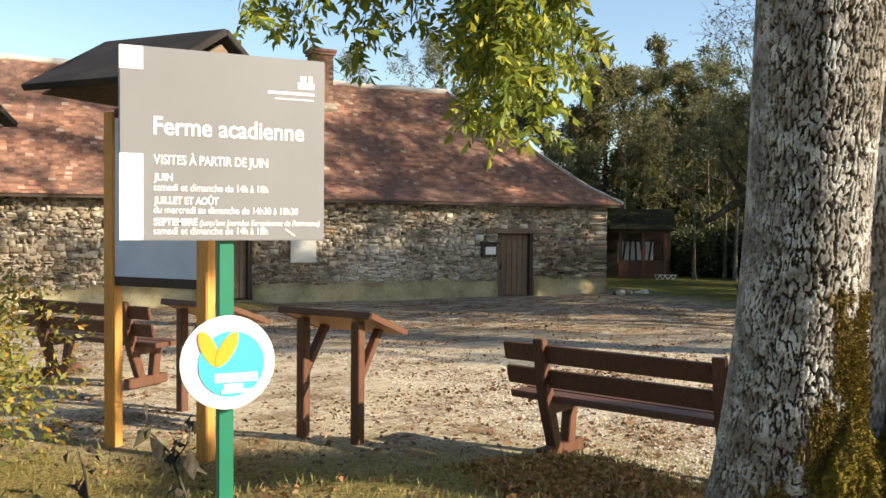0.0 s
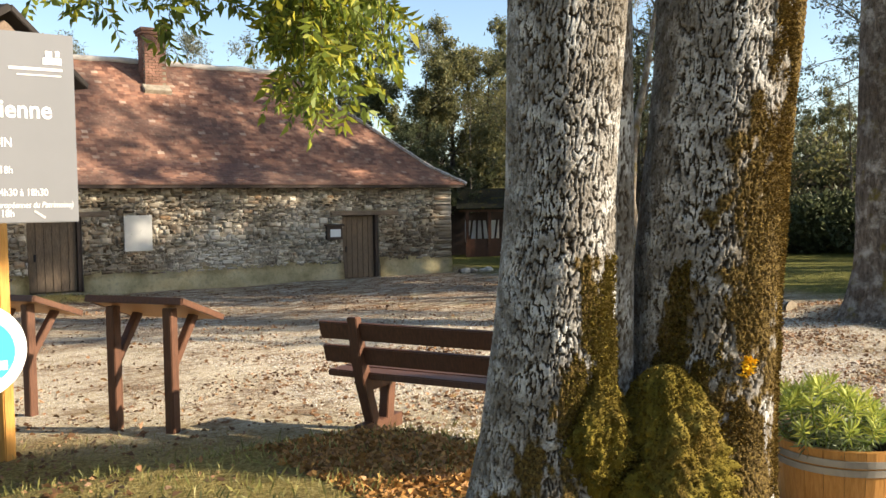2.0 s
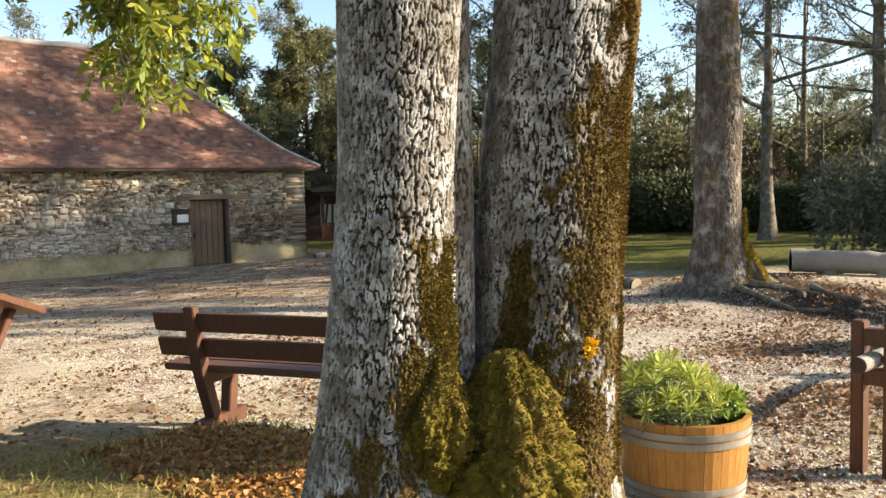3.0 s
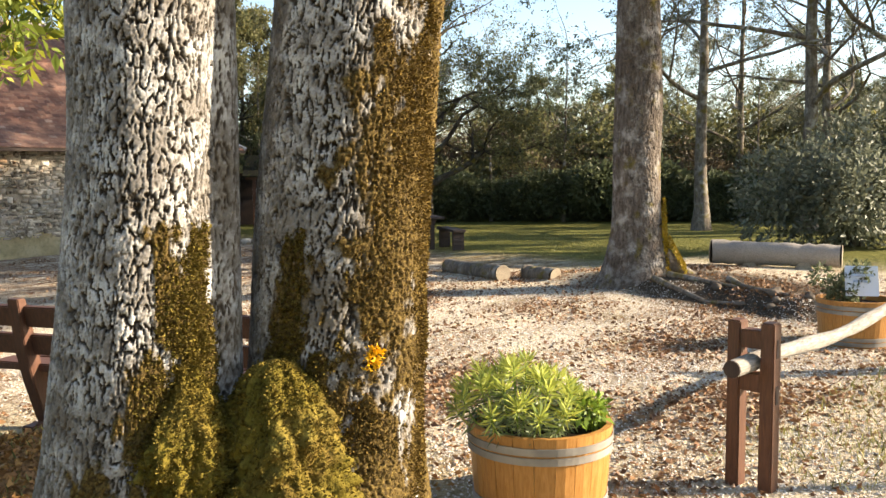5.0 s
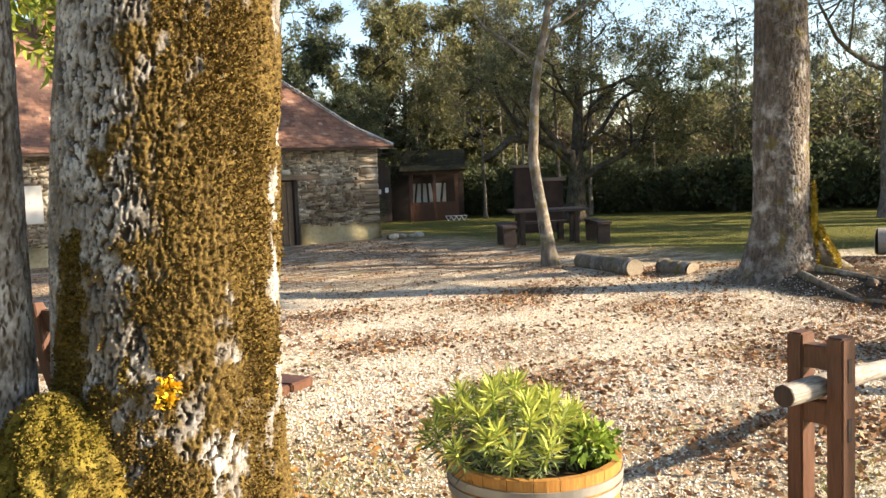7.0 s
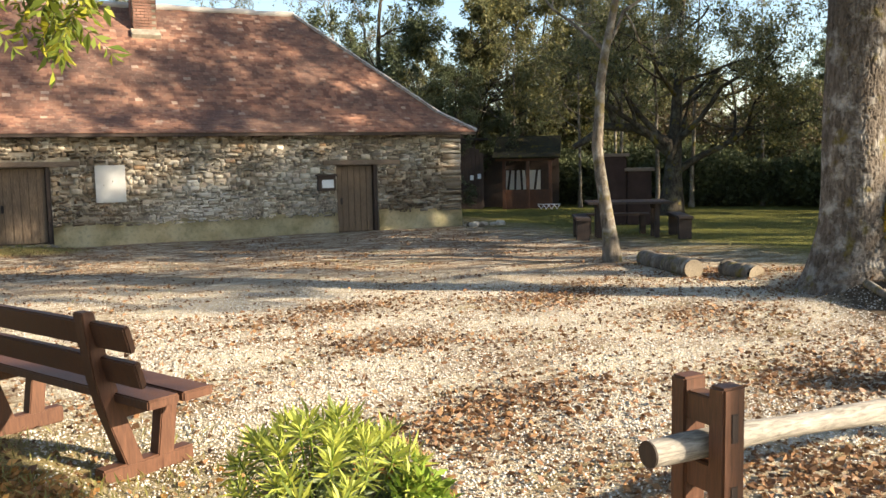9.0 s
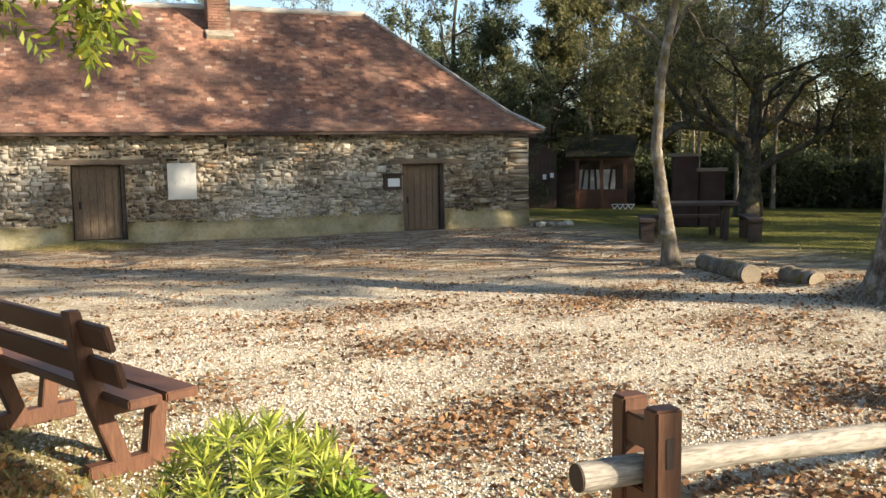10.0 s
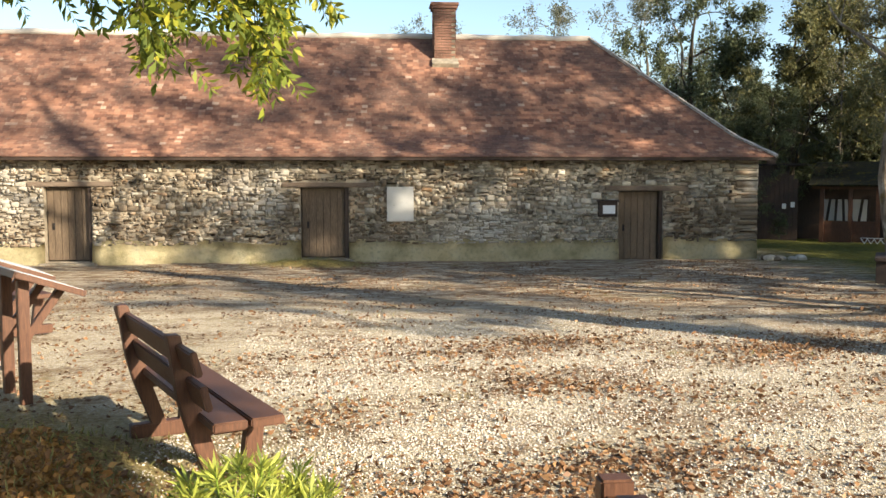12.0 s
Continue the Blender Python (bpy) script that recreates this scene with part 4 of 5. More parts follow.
    v, f = moss_patch(7, stem_b, lambda z: radius_b(z) + 0.015, 198, 6, 0.86, 0.935, 130, 0.016, -3)
    link("lichen", fast_mesh("lichen", v, f, M["lichen_yellow"]), tree, "bright yellow lichen")


build_twin_ash()


def build_branch():
    """The leafy sprays that hang into view."""
    rng = np.random.default_rng(9)
    branch = thing("hanging_branch", pose(3.62, 7.4, 5.0), "leafy green and yellow ash branch hanging over the yard", "branch")
    wood, leaf = Soup(), Soup()
    sprays = []
    for cx, cy, low0, wide, count in ((0.5, 0.1, 2.38, 0.24, 10), (-0.15, -0.2, 2.5, 0.24, 10), (0.3, 0.2, 2.95, 0.4, 9), (-1.2, 0.2, 3.1, 0.35, 5), (-2.1, 0.1, 3.15, 0.35, 3), (0.2, 0, 3.5, 0.9, 8)):
        for k in range(count):
            x, y = cx + rng.normal() * wide * 0.6, cy + rng.normal() * 0.4
            sprays.append((x, y, low0 + abs(rng.normal()) * 0.35))
    for x, y, low in sprays:
        top = np.array([x * 0.35, y * 0.4, rng.uniform(-0.2, 0.5)])
        end = np.array([x, y, low - 4.9])
        mid = (top + end) / 2 + np.array([x * 0.25, y * 0.2, 0.45])
        t = np.linspace(0, 1, 9)[:, None]
        pts = top * (1 - t) ** 2 + 2 * mid * t * (1 - t) + end * t ** 2
        wood.add(*tube(pts, np.linspace(0.016, 0.004, 9), 5))
        for q in range(3, 9):
            for c in range(4):
                base = pts[q] + rng.normal(size=3) * 0.05
                stalk = rng.normal(size=3) * np.array([1, 1, 0.4]) + np.array([0, 0, -0.55])
                stalk /= np.linalg.norm(stalk)
                n = 6
                p = base + stalk[None] * np.linspace(0.05, 0.3, n)[:, None] + np.array([0, 0, -1.0])[None] * (np.linspace(0, 0.22, n) ** 1.6)[:, None]
                side = np.cross(stalk, rng.normal(size=3))
                side /= np.linalg.norm(side)
                pp = np.concatenate([p, p, p[-1:]])
                ww = np.concatenate([np.tile(side, (n, 1)), np.tile(-side, (n, 1)), stalk[None]]) + stalk * 0.5 + np.array([0, 0, -0.55])
                leaf.add(*leaves(pp, ww, 0.108, rng, 0.36))
                wood.add(*tube(p, np.full(n, 0.0022), 3))
    link("twig_spray", wood.mesh("twig_spray", M["bark_dark"]), branch)
    link("leaves", leaf.mesh("leaves", M["leaf_near"]), branch)


build_branch()


# ---- trees beyond the yard ----
make_tree("leaning_tree", pose(12.45, 11.55, gh(12.45, 11.55)), 31, 7.5, 0.11, "slim leaning tree with pale bark and bare twigs", M["bark_far"], M["leaf_grey"], 0.07, 7, 3, 0.3, 0.5, (0, 0), 0.7, 3, "", 6, 0.0, ((0, 0, 0), (0.8, -0.1, 0.07), (1.9, -0.27, 0.16), (3.2, -0.2, 0.1), (4.5, 0.02, 0), (7, 0.3, -0.2)))
lime = make_tree("lime_tree", pose(12.38, 7.02, gh(12.35, 7.05) - 0.05), 32, 15, 0.26, "tall tree with scaly pale bark and moss at its foot", M["bark_far"], M["leaf_grey"], 0.11, 34, 3, 0.32, 0.42, (0.01, 0), 0.65, 3, "", 8)
def build_lime_foot():
    """Bark, spreading roots and moss at the foot of the tall tree."""
    cx, cy = 12.38, 7.02
    foot = lime
    radius = lambda z: 0.345 - 0.012 * z + 0.22 * math.exp(-(z + 0.25) / 0.42)
    link("bark", trunk_mesh("bark", 5.1, lambda z: (cx + 0.01 * z, cy), radius, -0.4, 6.5, 220, 640, 0.016, 0.85, None, M["bark_lime"]), foot)
    roots = Soup()
    for a, reach in ((148, 1.25), (100, 0.9)):
        d = (math.sin(radians(a)), math.cos(radians(a)))
        pts = [(cx + d[0] * r, cy + d[1] * r, z) for r, z in ((0.05, 0.75), (0.2, 0.42), (0.38, 0.17), (0.62, 0.0), (reach * 0.85, -0.2))]
        roots.add(*tube(pts, [0.16, 0.19, 0.18, 0.13, 0.05], 14))
    link("root_flare", roots.mesh("root_flare", M["bark_far"], True), foot)
    rng = np.random.default_rng(71)
    soup = Soup()
    soup.add(*moss_patch(13, lambda z: (cx + 0.01 * z, cy), lambda z: radius(z) + 0.03, 150, 34, -0.15, 1.1, 4500, 0.03, -0.15))
    n = 3000
    u = rng.uniform(0.45, 1, n)
    a = radians(148)
    r, z = 0.16 + 0.42 * u, 1.0 - 0.95 * u ** 0.75
    side = rng.normal(size=n) * 0.13
    pos = np.stack([cx + math.sin(a) * (r + 0.11) + math.cos(a) * side, cy + math.cos(a) * (r + 0.11) - math.sin(a) * side, z + 0.05 - np.abs(side) * 0.4], 1)
    soup.add(*leaves(pos, rng.normal(size=(n, 3)) + np.array([0.4, -0.6, 0.8]), 0.028, rng, 0.6))
    link("moss", soup.mesh("moss", M["moss_bright"]), foot, "bright ochre moss")["kind"] = "stuff"


M["moss_bright"] = leaf_material("bright_moss", (0.17, 0.11, 0.012), (0.4, 0.28, 0.025), None, 0.2)
build_lime_foot()
for ob in lime.children:
    if ob.name.split(".")[0] in ("bark", "root_flare", "moss"):
        ob.matrix_local = lime.matrix_world.inverted()
tree_f = make_tree("young_tree", pose(25.5, 12.7, gh(25.5, 12.7)), 33, 12, 0.2, "slim pale-trunked tree with thin grey-green leaves", M["bark_far"], M["leaf_grey"], 0.11, 26, 3, 0.32, 0.3, (0, 0.0), 0.6, 3, "slim trees by the lawn", 8)
apple = make_tree("spreading_tree", pose(21.3, 20.3, gh(21.3, 20.3)), 34, 6.6, 0.27, "spreading dark-limbed tree with olive leaves", M["bark_dark"], M["leaf_olive"], 0.1, 70, 3, 0.36, 0.2, (0.05, 0), 0.85, 3, "", 8, 0.0, None, 0.42)
def build_crooked_limbs():
    """Low dark limbs that arch out from the spreading tree's trunk."""
    limbs = (((0, 0), (-0.05, 1.1), (-0.4, 2.1), (-1.0, 2.55), (-1.7, 2.6), (-2.3, 2.25), (-2.9, 2.0)), ((-1.7, 2.6), (-2.15, 3.1), (-2.4, 3.9), (-2.2, 4.8)), ((-0.6, 2.3), (-1.1, 2.95), (-1.25, 3.7), (-0.8, 4.6)), ((-0.2, 1.6), (0.5, 2.5), (0.9, 3.5), (1.6, 4.3)))
    for k, run in enumerate(limbs):
        pts = [(0.92 * u + 0.25 * math.sin(i + k), -0.4 * u + 0.2 * math.cos(i * 1.7 + k), z) for i, (u, z) in enumerate(run)]
        r0 = 0.2 if k == 0 else 0.1
        v, f = tube(pts, np.linspace(r0, r0 * 0.4, len(pts)), 10)
        link("limb", fast_mesh("limb", v, f, M["bark_dark"], True), apple, "crooked dark limb")


build_crooked_limbs()
sapling = make_tree("thin_tree", pose(22.4, 24.0, -0.4), 46, 7.5, 0.07, "thin bare-stemmed young tree in the copse", M["bark_far"], M["leaf_olive"], 0.1, 22, 2, 0.45, 0.45, (0.03, 0.02), 0.6, 3, "thin trees in the copse", 5)
for x, y, a, s in ((21.6, 25.2, 50, 0.9), (22.8, 22.6, 130, 1.05), (23.4, 25.6, 200, 0.95), (24.4, 22.8, 280, 1.1), (20.9, 28.4, 20, 0.9), (25.2, 24.4, 320, 0.85), (24.1, 27.2, 80, 1.0), (26.4, 21.6, 160, 0.95), (27.6, 19.2, 240, 1.0), (29.2, 17.4, 100, 0.9), (31.0, 13.4, 10, 0.8)):
    c = copy_thing(sapling, pose(x, y, gh(x, y), 0, 0, a))
    c.scale = (s, s, s)
dark_a = make_tree("dark_tree", pose(17.0, 32, -0.4), 35, 8.2, 0.24, "dense dark-green tree behind the farmhouse", M["bark_dark"], M["leaf_dark"], 0.13, 64, 3, 0.3, 0.15, (0, 0), 0.75, 3, "trees round the yard", 9)
olive_a = make_tree("olive_tree", pose(20.5, 31, -0.4), 36, 7.8, 0.2, "green and yellow autumn tree", M["bark_dark"], M["leaf_olive"], 0.14, 85, 3, 0.3, 0.15, (0, 0), 0.7, 3, "trees round the yard", 9)
grey_a = make_tree("willow_tree", pose(14, 40, -0.4), 37, 8.5, 0.2, "thin grey-leaved tree with many fine twigs", M["bark_far"], M["leaf_grey"], 0.11, 45, 3, 0.35, 0.15, (0, 0), 0.55, 3, "trees round the yard", 9)
for src, x, y, a, s in (
    (olive_a, 24.6, 32, 320, 1.05), (dark_a, 27.2, 30.5, 70, 1.0), (grey_a, 17, 36.5, 10, 0.95), (dark_a, 26.5, 29, 40, 0.75), (grey_a, 24, 34, 80, 0.95), (grey_a, 19, 38, 60, 1.05), (olive_a, 30, 30, 140, 0.8),
    (dark_a, 36, 26, 100, 0.7), (grey_a, 41, 22, 200, 0.8), (dark_a, 33, 21.5, 150, 0.45), (grey_a, 38, 17.5, 250, 0.75),
    (grey_a, 35, 12.5, 20, 0.7), (dark_a, 42, 10, 260, 0.7), (grey_a, 34, 6, 90, 0.85), (olive_a, 40, 3, 30, 0.8), (grey_a, 45, 15, 310, 0.9),
    (grey_a, 9, 41, 10, 0.95), (dark_a, 2, 45, 120, 0.8), (grey_a, -8, 41, 30, 0.8), (dark_a, -18, 30, 60, 0.9), (olive_a, -20, 14, 60, 0.9),
    (dark_a, -16, -4, 20, 0.9), (dark_a, 30, 38, 10, 0.9), (dark_a, 18.6, 28.5, 220, 0.55), (grey_a, -4, -16, 30, 1.0)):
    c = copy_thing(src, pose(x, y, gh(x, y), 0, 0, a))
    c.scale = (s, s, s)
for x, y, a, s in ((30.5, 11, 190, 0.95), (33, 15, 120, 0.85), (26, 9.8, 210, 1.15), (28, 7.4, 330, 1.2)):
    c = copy_thing(tree_f, pose(x, y, gh(x, y), 0, 0, a))
    c.scale = (s, s, s)
# tall trees in a row on the sunny side of the yard, which dapple the house
tall = make_tree("tall_tree", pose(31.5, 2.6, gh(31.5, 2.6)), 44, 19, 0.34, "tall thin-crowned tree that shades the yard", M["bark_far"], M["leaf_olive"], 0.22, 36, 3, 0.4, 0.4, (0, 0), 0.7, 3, "tall trees on the sunny side", 9)
for x, y, a, s in ((23.8, 0.8, 70, 0.82), (28.0, 0.6, 200, 0.98), (34.8, 2.0, 150, 1.0)):
    c = copy_thing(tall, pose(x, y, gh(x, y), 0, 0, a))
    c.scale = (s, s, s)
# unseen high-crowned tree on the sunny side, behind the walker; added for its shade
make_tree("shade_tree", pose(11.5, -3.6, gh(11.5, -3.6)), 41, 7.0, 0.1, "unseen slim tree with a small dense crown, added for its shade", M["bark_far"], M["leaf_olive"], 0.14, 50, 3, 0.2, 0.9, (0, 0), 0.6, 3, "", 7, 0.0, None, 0.08)

# woods in the distance
wood_rng = random.Random(3)
for k in range(26):
    a = radians(-30 + k * 5.2)
    d = wood_rng.uniform(54, 66)
    c = copy_thing((grey_a, dark_a, olive_a)[k % 3], pose(4 + d * math.sin(a), 4 + d * math.cos(a), -0.4, 0, 0, wood_rng.uniform(0, 360)))
    q = wood_rng.uniform(0.8, 1.15)
    c.scale = (q, q, q * 0.9)

# hedges
hedge_mesh = bush_mesh("hedge", 51, (2.6, 1.3, 2.3), 9000, 0.15, M["leaf_dark"], 14)
hedge_rng = random.Random(12)
HEDGE_LINE = ((18.5, 34), (23, 27.5), (27, 21.5), (30.5, 15.5), (33, 9), (34, 2), (34.5, -6))
hedge_spots = []
for (ax, ay), (bx, by) in zip(HEDGE_LINE, HEDGE_LINE[1:]):
    steps = max(2, round(math.hypot(bx - ax, by - ay) / 2.2))
    for q in range(steps):
        u = q / steps
        hedge_spots.append((ax + (bx - ax) * u + hedge_rng.uniform(-0.5, 0.5), ay + (by - ay) * u, math.degrees(math.atan2(by - ay, bx - ax)) + hedge_rng.uniform(-20, 20), hedge_rng.uniform(0.9, 1.25)))
for x, y, a, s in hedge_spots:
    ob = tagged(link("hedge", hedge_mesh), "dense dark-green hedge at the edge of the lawn", "hedge", "hedges round the lawn")
    ob.matrix_world = pose(x, y, gh(x, y) - 0.05, 0, 0, a) @ Matrix.Scale(s, 4)
thicket_mesh = bush_mesh("thicket", 54, (2.8, 1.8, 3.1), 8000, 0.13, M["leaf_olive"], 16)
brown_mesh = bush_mesh("thicket", 55, (2.6, 1.6, 2.8), 7000, 0.11, M["leaf_russet"], 15)
for k, (x, y, a, s) in enumerate(hedge_spots):
    for far, big in ((2.6, 1.15), (6.0, 1.6)):
        q = hedge_rng.uniform(0.8, 1.15) * big
        hx, hy = x + far * 0.86 + hedge_rng.uniform(-0.8, 0.8), y + far * 0.5
        ob = tagged(link("thicket", brown_mesh if hedge_rng.random() < 0.3 else thicket_mesh), "tall mixed olive and russet thicket behind the hedge", "thicket", "thickets round the lawn")
        ob.matrix_world = pose(hx, hy, gh(hx, hy) - 0.05, 0, 0, a + 90 * k) @ Matrix.Scale(q, 4)
shrub = thing("laurel_bush", pose(19.3, 6.4, gh(19.3, 6.4) - 0.05), "broad silvery-green evergreen bush on the lawn", "bush")
link("foliage", bush_mesh("foliage", 52, (2.3, 2.0, 2.8), 17000, 0.12, M["leaf_grey"], 18), shrub)
for k in range(5):
    v, f = tube([(0.15 * math.cos(k * 1.3), 0.15 * math.sin(k * 1.3), 0), (0.4 * math.cos(k * 1.3), 0.4 * math.sin(k * 1.3), 0.8), (0.7 * math.cos(k * 1.3), 0.7 * math.sin(k * 1.3), 1.6)], [0.06, 0.045, 0.02], 8)
    link("stem", fast_mesh("stem", v, f, M["bark_dark"], True), shrub)
bush = thing("autumn_bush", pose(-0.95, 7.3, gh(-0.95, 7.3) - 0.05), "yellow-green bush turning orange beside the path", "bush")
link("foliage", bush_mesh("foliage", 53, (1.2, 1.1, 1.75), 9500, 0.055, M["leaf_bush"], 16), bush)
for k in range(6):
    ca, sa = math.cos(k * 1.1), math.sin(k * 1.1)
    v, f = tube([(0.08 * ca, 0.08 * sa, -0.05), (0.2 * ca, 0.2 * sa, 0.6), (0.4 * ca, 0.4 * sa, 1.2)], [0.022, 0.016, 0.007], 8)
    link("stem", fast_mesh("stem", v, f, M["bark_dark"], True), bush)


# ---- bench ----
def build_bench(m):
    """Two-rail bench: x along its length, +y its front."""
    b = thing("park_bench", m, "reddish-brown stained wooden park bench with two back rails", "bench", "benches in the yard")
    L = 2.03
    for y, w in ((0.06, 0.19), (0.27, 0.19)):
        part("seat_plank", box(L, w, 0.05, pose(0, y, 0.475), 0.008), M["brown_wood"], b)
    for z, y in ((0.63, -0.105), (0.81, -0.155)):
        part("back_plank", box(L, 0.04, 0.135, pose(0, y + 0.04, z, 15), 0.008), M["brown_wood"], b)
    for x in (-0.68, 0.68):
        post = prism([(-0.19, 0.92), (-0.12, 0.92), (-0.02, 0.55), (0.02, 0.4), (0.14, 0.06), (0.04, 0.06), (-0.09, 0.4), (-0.14, 0.58)], 0.085, None, 0.006)
        post.transform(pose(x, 0, 0, 0, 0, 90))
        part("back_post", post, M["brown_wood"], b)
        part("leg", box(0.085, 0.1, 0.4, pose(x, 0.28, 0.24, -8), 0.006), M["brown_wood"], b)
        part("bearer", box(0.08, 0.42, 0.09, pose(x, 0.14, 0.405), 0.006), M["brown_wood"], b)
        part("foot_rail", box(0.09, 0.56, 0.1, pose(x, 0.16, 0.07), 0.008), M["brown_wood"], b)
    return b


def facing(x, y, z, length_way, tilt=0):
    """A pose whose x axis points along length_way on the ground."""
    return pose(x, y, z, 0, 0, math.degrees(math.atan2(length_way[1], length_way[0])))


bench = build_bench(facing(3.82, 5.42, gh(3.8, 5.5) - 0.0, (-0.42, 0.91)))
bench.matrix_world = facing(3.755, 5.5, gh(4.2, 5.5) - 0.035, (-0.43, 0.90)) @ pose(0, 0, 0, 0, 0, 180) @ Matrix.Diagonal((1.02, 1.0, 1.05, 1.0))
copy_thing(bench, facing(0.5, 11.0, gh(0.5, 11.0), (0.6, -0.8)))


# ---- reading desks ----
def build_desk(m):
    """x along the desk's width, +y its low front edge."""
    d = thing("reading_desk", m, "sloping wooden information desk on two braced posts", "information desk", "information desks")
    for x in (-0.285, 0.285):
        part("post", box(0.085, 0.085, 1.02, pose(x, 0, 0.49), 0.006), M["brown_wood"], d)
        part("brace", box(0.07, 0.06, 0.52, pose(x, 0.15, 0.72, -36), 0.006), M["brown_wood"], d)
    part("desk_top", box(0.92, 0.56, 0.03, pose(0, 0.17, 0.97, -20), 0.005), M["ply"], d, "pale wooden underside")
    part("information_panel", box(0.9, 0.54, 0.012, pose(0, 0.176, 0.995, -20), 0.003), M["panel_white"], d, "glossy pale information panel")
    part("edge_trim", box(0.96, 0.03, 0.055, pose(0, -0.09, 1.065, -20), 0.005), M["brown_wood"], d)
    for x in (-0.47, 0.47):
        part("edge_trim", box(0.03, 0.56, 0.05, pose(x, 0.17, 0.975, -20), 0.005), M["brown_wood"], d)
    return d


desk = build_desk(facing(2.2, 7.52, gh(2.2, 7.5), (0.56, -0.83)))
desk.matrix_world = facing(2.11, 7.38, gh(2.11, 7.38), (-0.55, 0.84)) @ pose(0, 0, 0, 0, 0, 180)
copy_thing(desk, facing(1.36, 8.98, gh(1.4, 9.0), (0.5, -0.87)))


# ---- sign ----
def letters(name, body, size, m, material, parent, bold=0.0, shear=0.0, width=None):
    cu = bpy.data.curves.new(name, "FONT")
    cu.body, cu.size, cu.extrude, cu.offset, cu.shear = body, size, 0.0004, bold, shear
    tmp = bpy.data.objects.new("tmp", cu)
    scene.collection.objects.link(tmp)
    bpy.context.view_layer.update()
    me = bpy.data.meshes.new_from_object(tmp.evaluated_get(bpy.context.evaluated_depsgraph_get()))
    bpy.data.objects.remove(tmp)
    me.name = name
    if width:
        co = np.empty(len(me.vertices) * 3, dtype=np.float32)
        me.vertices.foreach_get("co", co)
        co = co.reshape(-1, 3)
        s = width / (co[:, 0].max() - co[:, 0].min())
        co[:, 0] = (co[:, 0] - co[:, 0].min()) * s
        me.vertices.foreach_set("co", co.ravel())
    me.materials.clear()
    me.materials.append(material)
    ob = link(name, me, parent)
    ob.matrix_local = m
    return ob


def build_sign():
    s = thing("visitor_sign", pose(0.117, 3.66, 0), "grey visitor sign with white lettering on a green pole", "sign")
    W, Z0, Z1 = 0.742, 1.485, 2.167
    H = Z1 - Z0
    part("pole", box(0.058, 0.045, 2.3, pose(0.375, 0.05, 0.85), 0.005), M["green_paint"], s, "green painted pole")
    board = part("board", box(W, 0.022, H, pose(W / 2, 0.012, Z0 + H / 2), 0.003), M["sign_grey"], s, "grey board")
    part("white_band", box(0.079, 0.002, H * 0.118, pose(0.04, 0.0, Z1 - H * 0.059 - 0.002), 0), M["white"], board)
    part("white_band", box(0.079, 0.002, H * 0.445, pose(0.04, 0.0, Z0 + H * 0.2225 + 0.002), 0), M["white"], board)

    def line(name, body, u, v, size, width, bold=0.0, shear=0.0):
        letters(name, body, size, pose(u * W, -0.0004, Z1 - v * H, 90), M["sign_text"], board, bold, shear, width * W)

    line("title", "Ferme acadienne", 0.155, 0.448, 0.09, 0.735, 0.0012)
    line("heading", "VISITES À PARTIR DE JUIN", 0.155, 0.602, 0.047, 0.55, 0.0005)
    line("month", "JUIN", 0.155, 0.688, 0.036, 0.088, 0.0008)
    line("opening_time", "samedi et dimanche de 14ʰ à 18ʰ".replace("ʰ", "h"), 0.155, 0.74, 0.037, 0.55, 0.0002)
    line("month", "JUILLET ET AOÛT", 0.155, 0.808, 0.036, 0.305, 0.0008)
    line("opening_time", "du mercredi au dimanche de 14h30 à 18h30", 0.155, 0.857, 0.036, 0.705, 0.0002)
    line("month", "SEPTEMBRE", 0.155, 0.92, 0.036, 0.205, 0.0008)
    line("note", "(jusqu'aux Journées Européennes du Patrimoine)", 0.37, 0.92, 0.03, 0.605, 0.0001, 0.25)
    line("opening_time", "samedi et dimanche de 14h à 18h", 0.155, 0.967, 0.037, 0.55, 0.0002)
    # emblem as plain shapes
    for x, z, w, h in ((0.9, 0.145, 0.085, 0.035), (0.885, 0.11, 0.03, 0.035), (0.925, 0.105, 0.02, 0.03)):
        part("emblem", box(w * W, 0.002, h * H, pose(x * W, 0.0, Z1 - z * H), 0), M["sign_text"], board)
    part("emblem_bar", box(0.24 * W, 0.002, 0.014 * H, pose(0.825 * W, 0.0, Z1 - 0.19 * H), 0), M["sign_text"], board)
    part("emblem_line", box(0.2 * W, 0.002, 0.006 * H, pose(0.84 * W, 0.0, Z1 - 0.222 * H), 0), M["sign_text"], board)
    part("scratch", box(0.045, 0.002, 0.008, pose(0.82 * W, 0.0, Z0 + 0.03, 0, 35), 0), M["slate"], board)
    # round badge
    c = pose(0.372, -0.02, 1.04, 90)
    badge = part("badge", disc(0.172, 0.01, c, 64, 0.002), M["white"], s, "round white badge with a blue disc and orange heart shape")
    part("blue_disc", disc(0.12, 0.004, pose(0.385, -0.028, 1.035, 90), 64), M["cyan"], badge)
    for x, z, ang in ((0.302, 1.093, -25), (0.366, 1.09, 30)):
        bm = bmesh.new()
        bmesh.ops.create_cone(bm, cap_ends=True, segments=40, radius1=0.027, radius2=0.027, depth=0.004)
        bm.transform(pose(x, -0.031 - ang * 0.00003, z, 0, ang, 0) @ pose(0, 0, 0, 90) @ Matrix.Diagonal((1, 2.6, 1, 1)))
        part("heart_lobe", bm, M["orange"], badge)
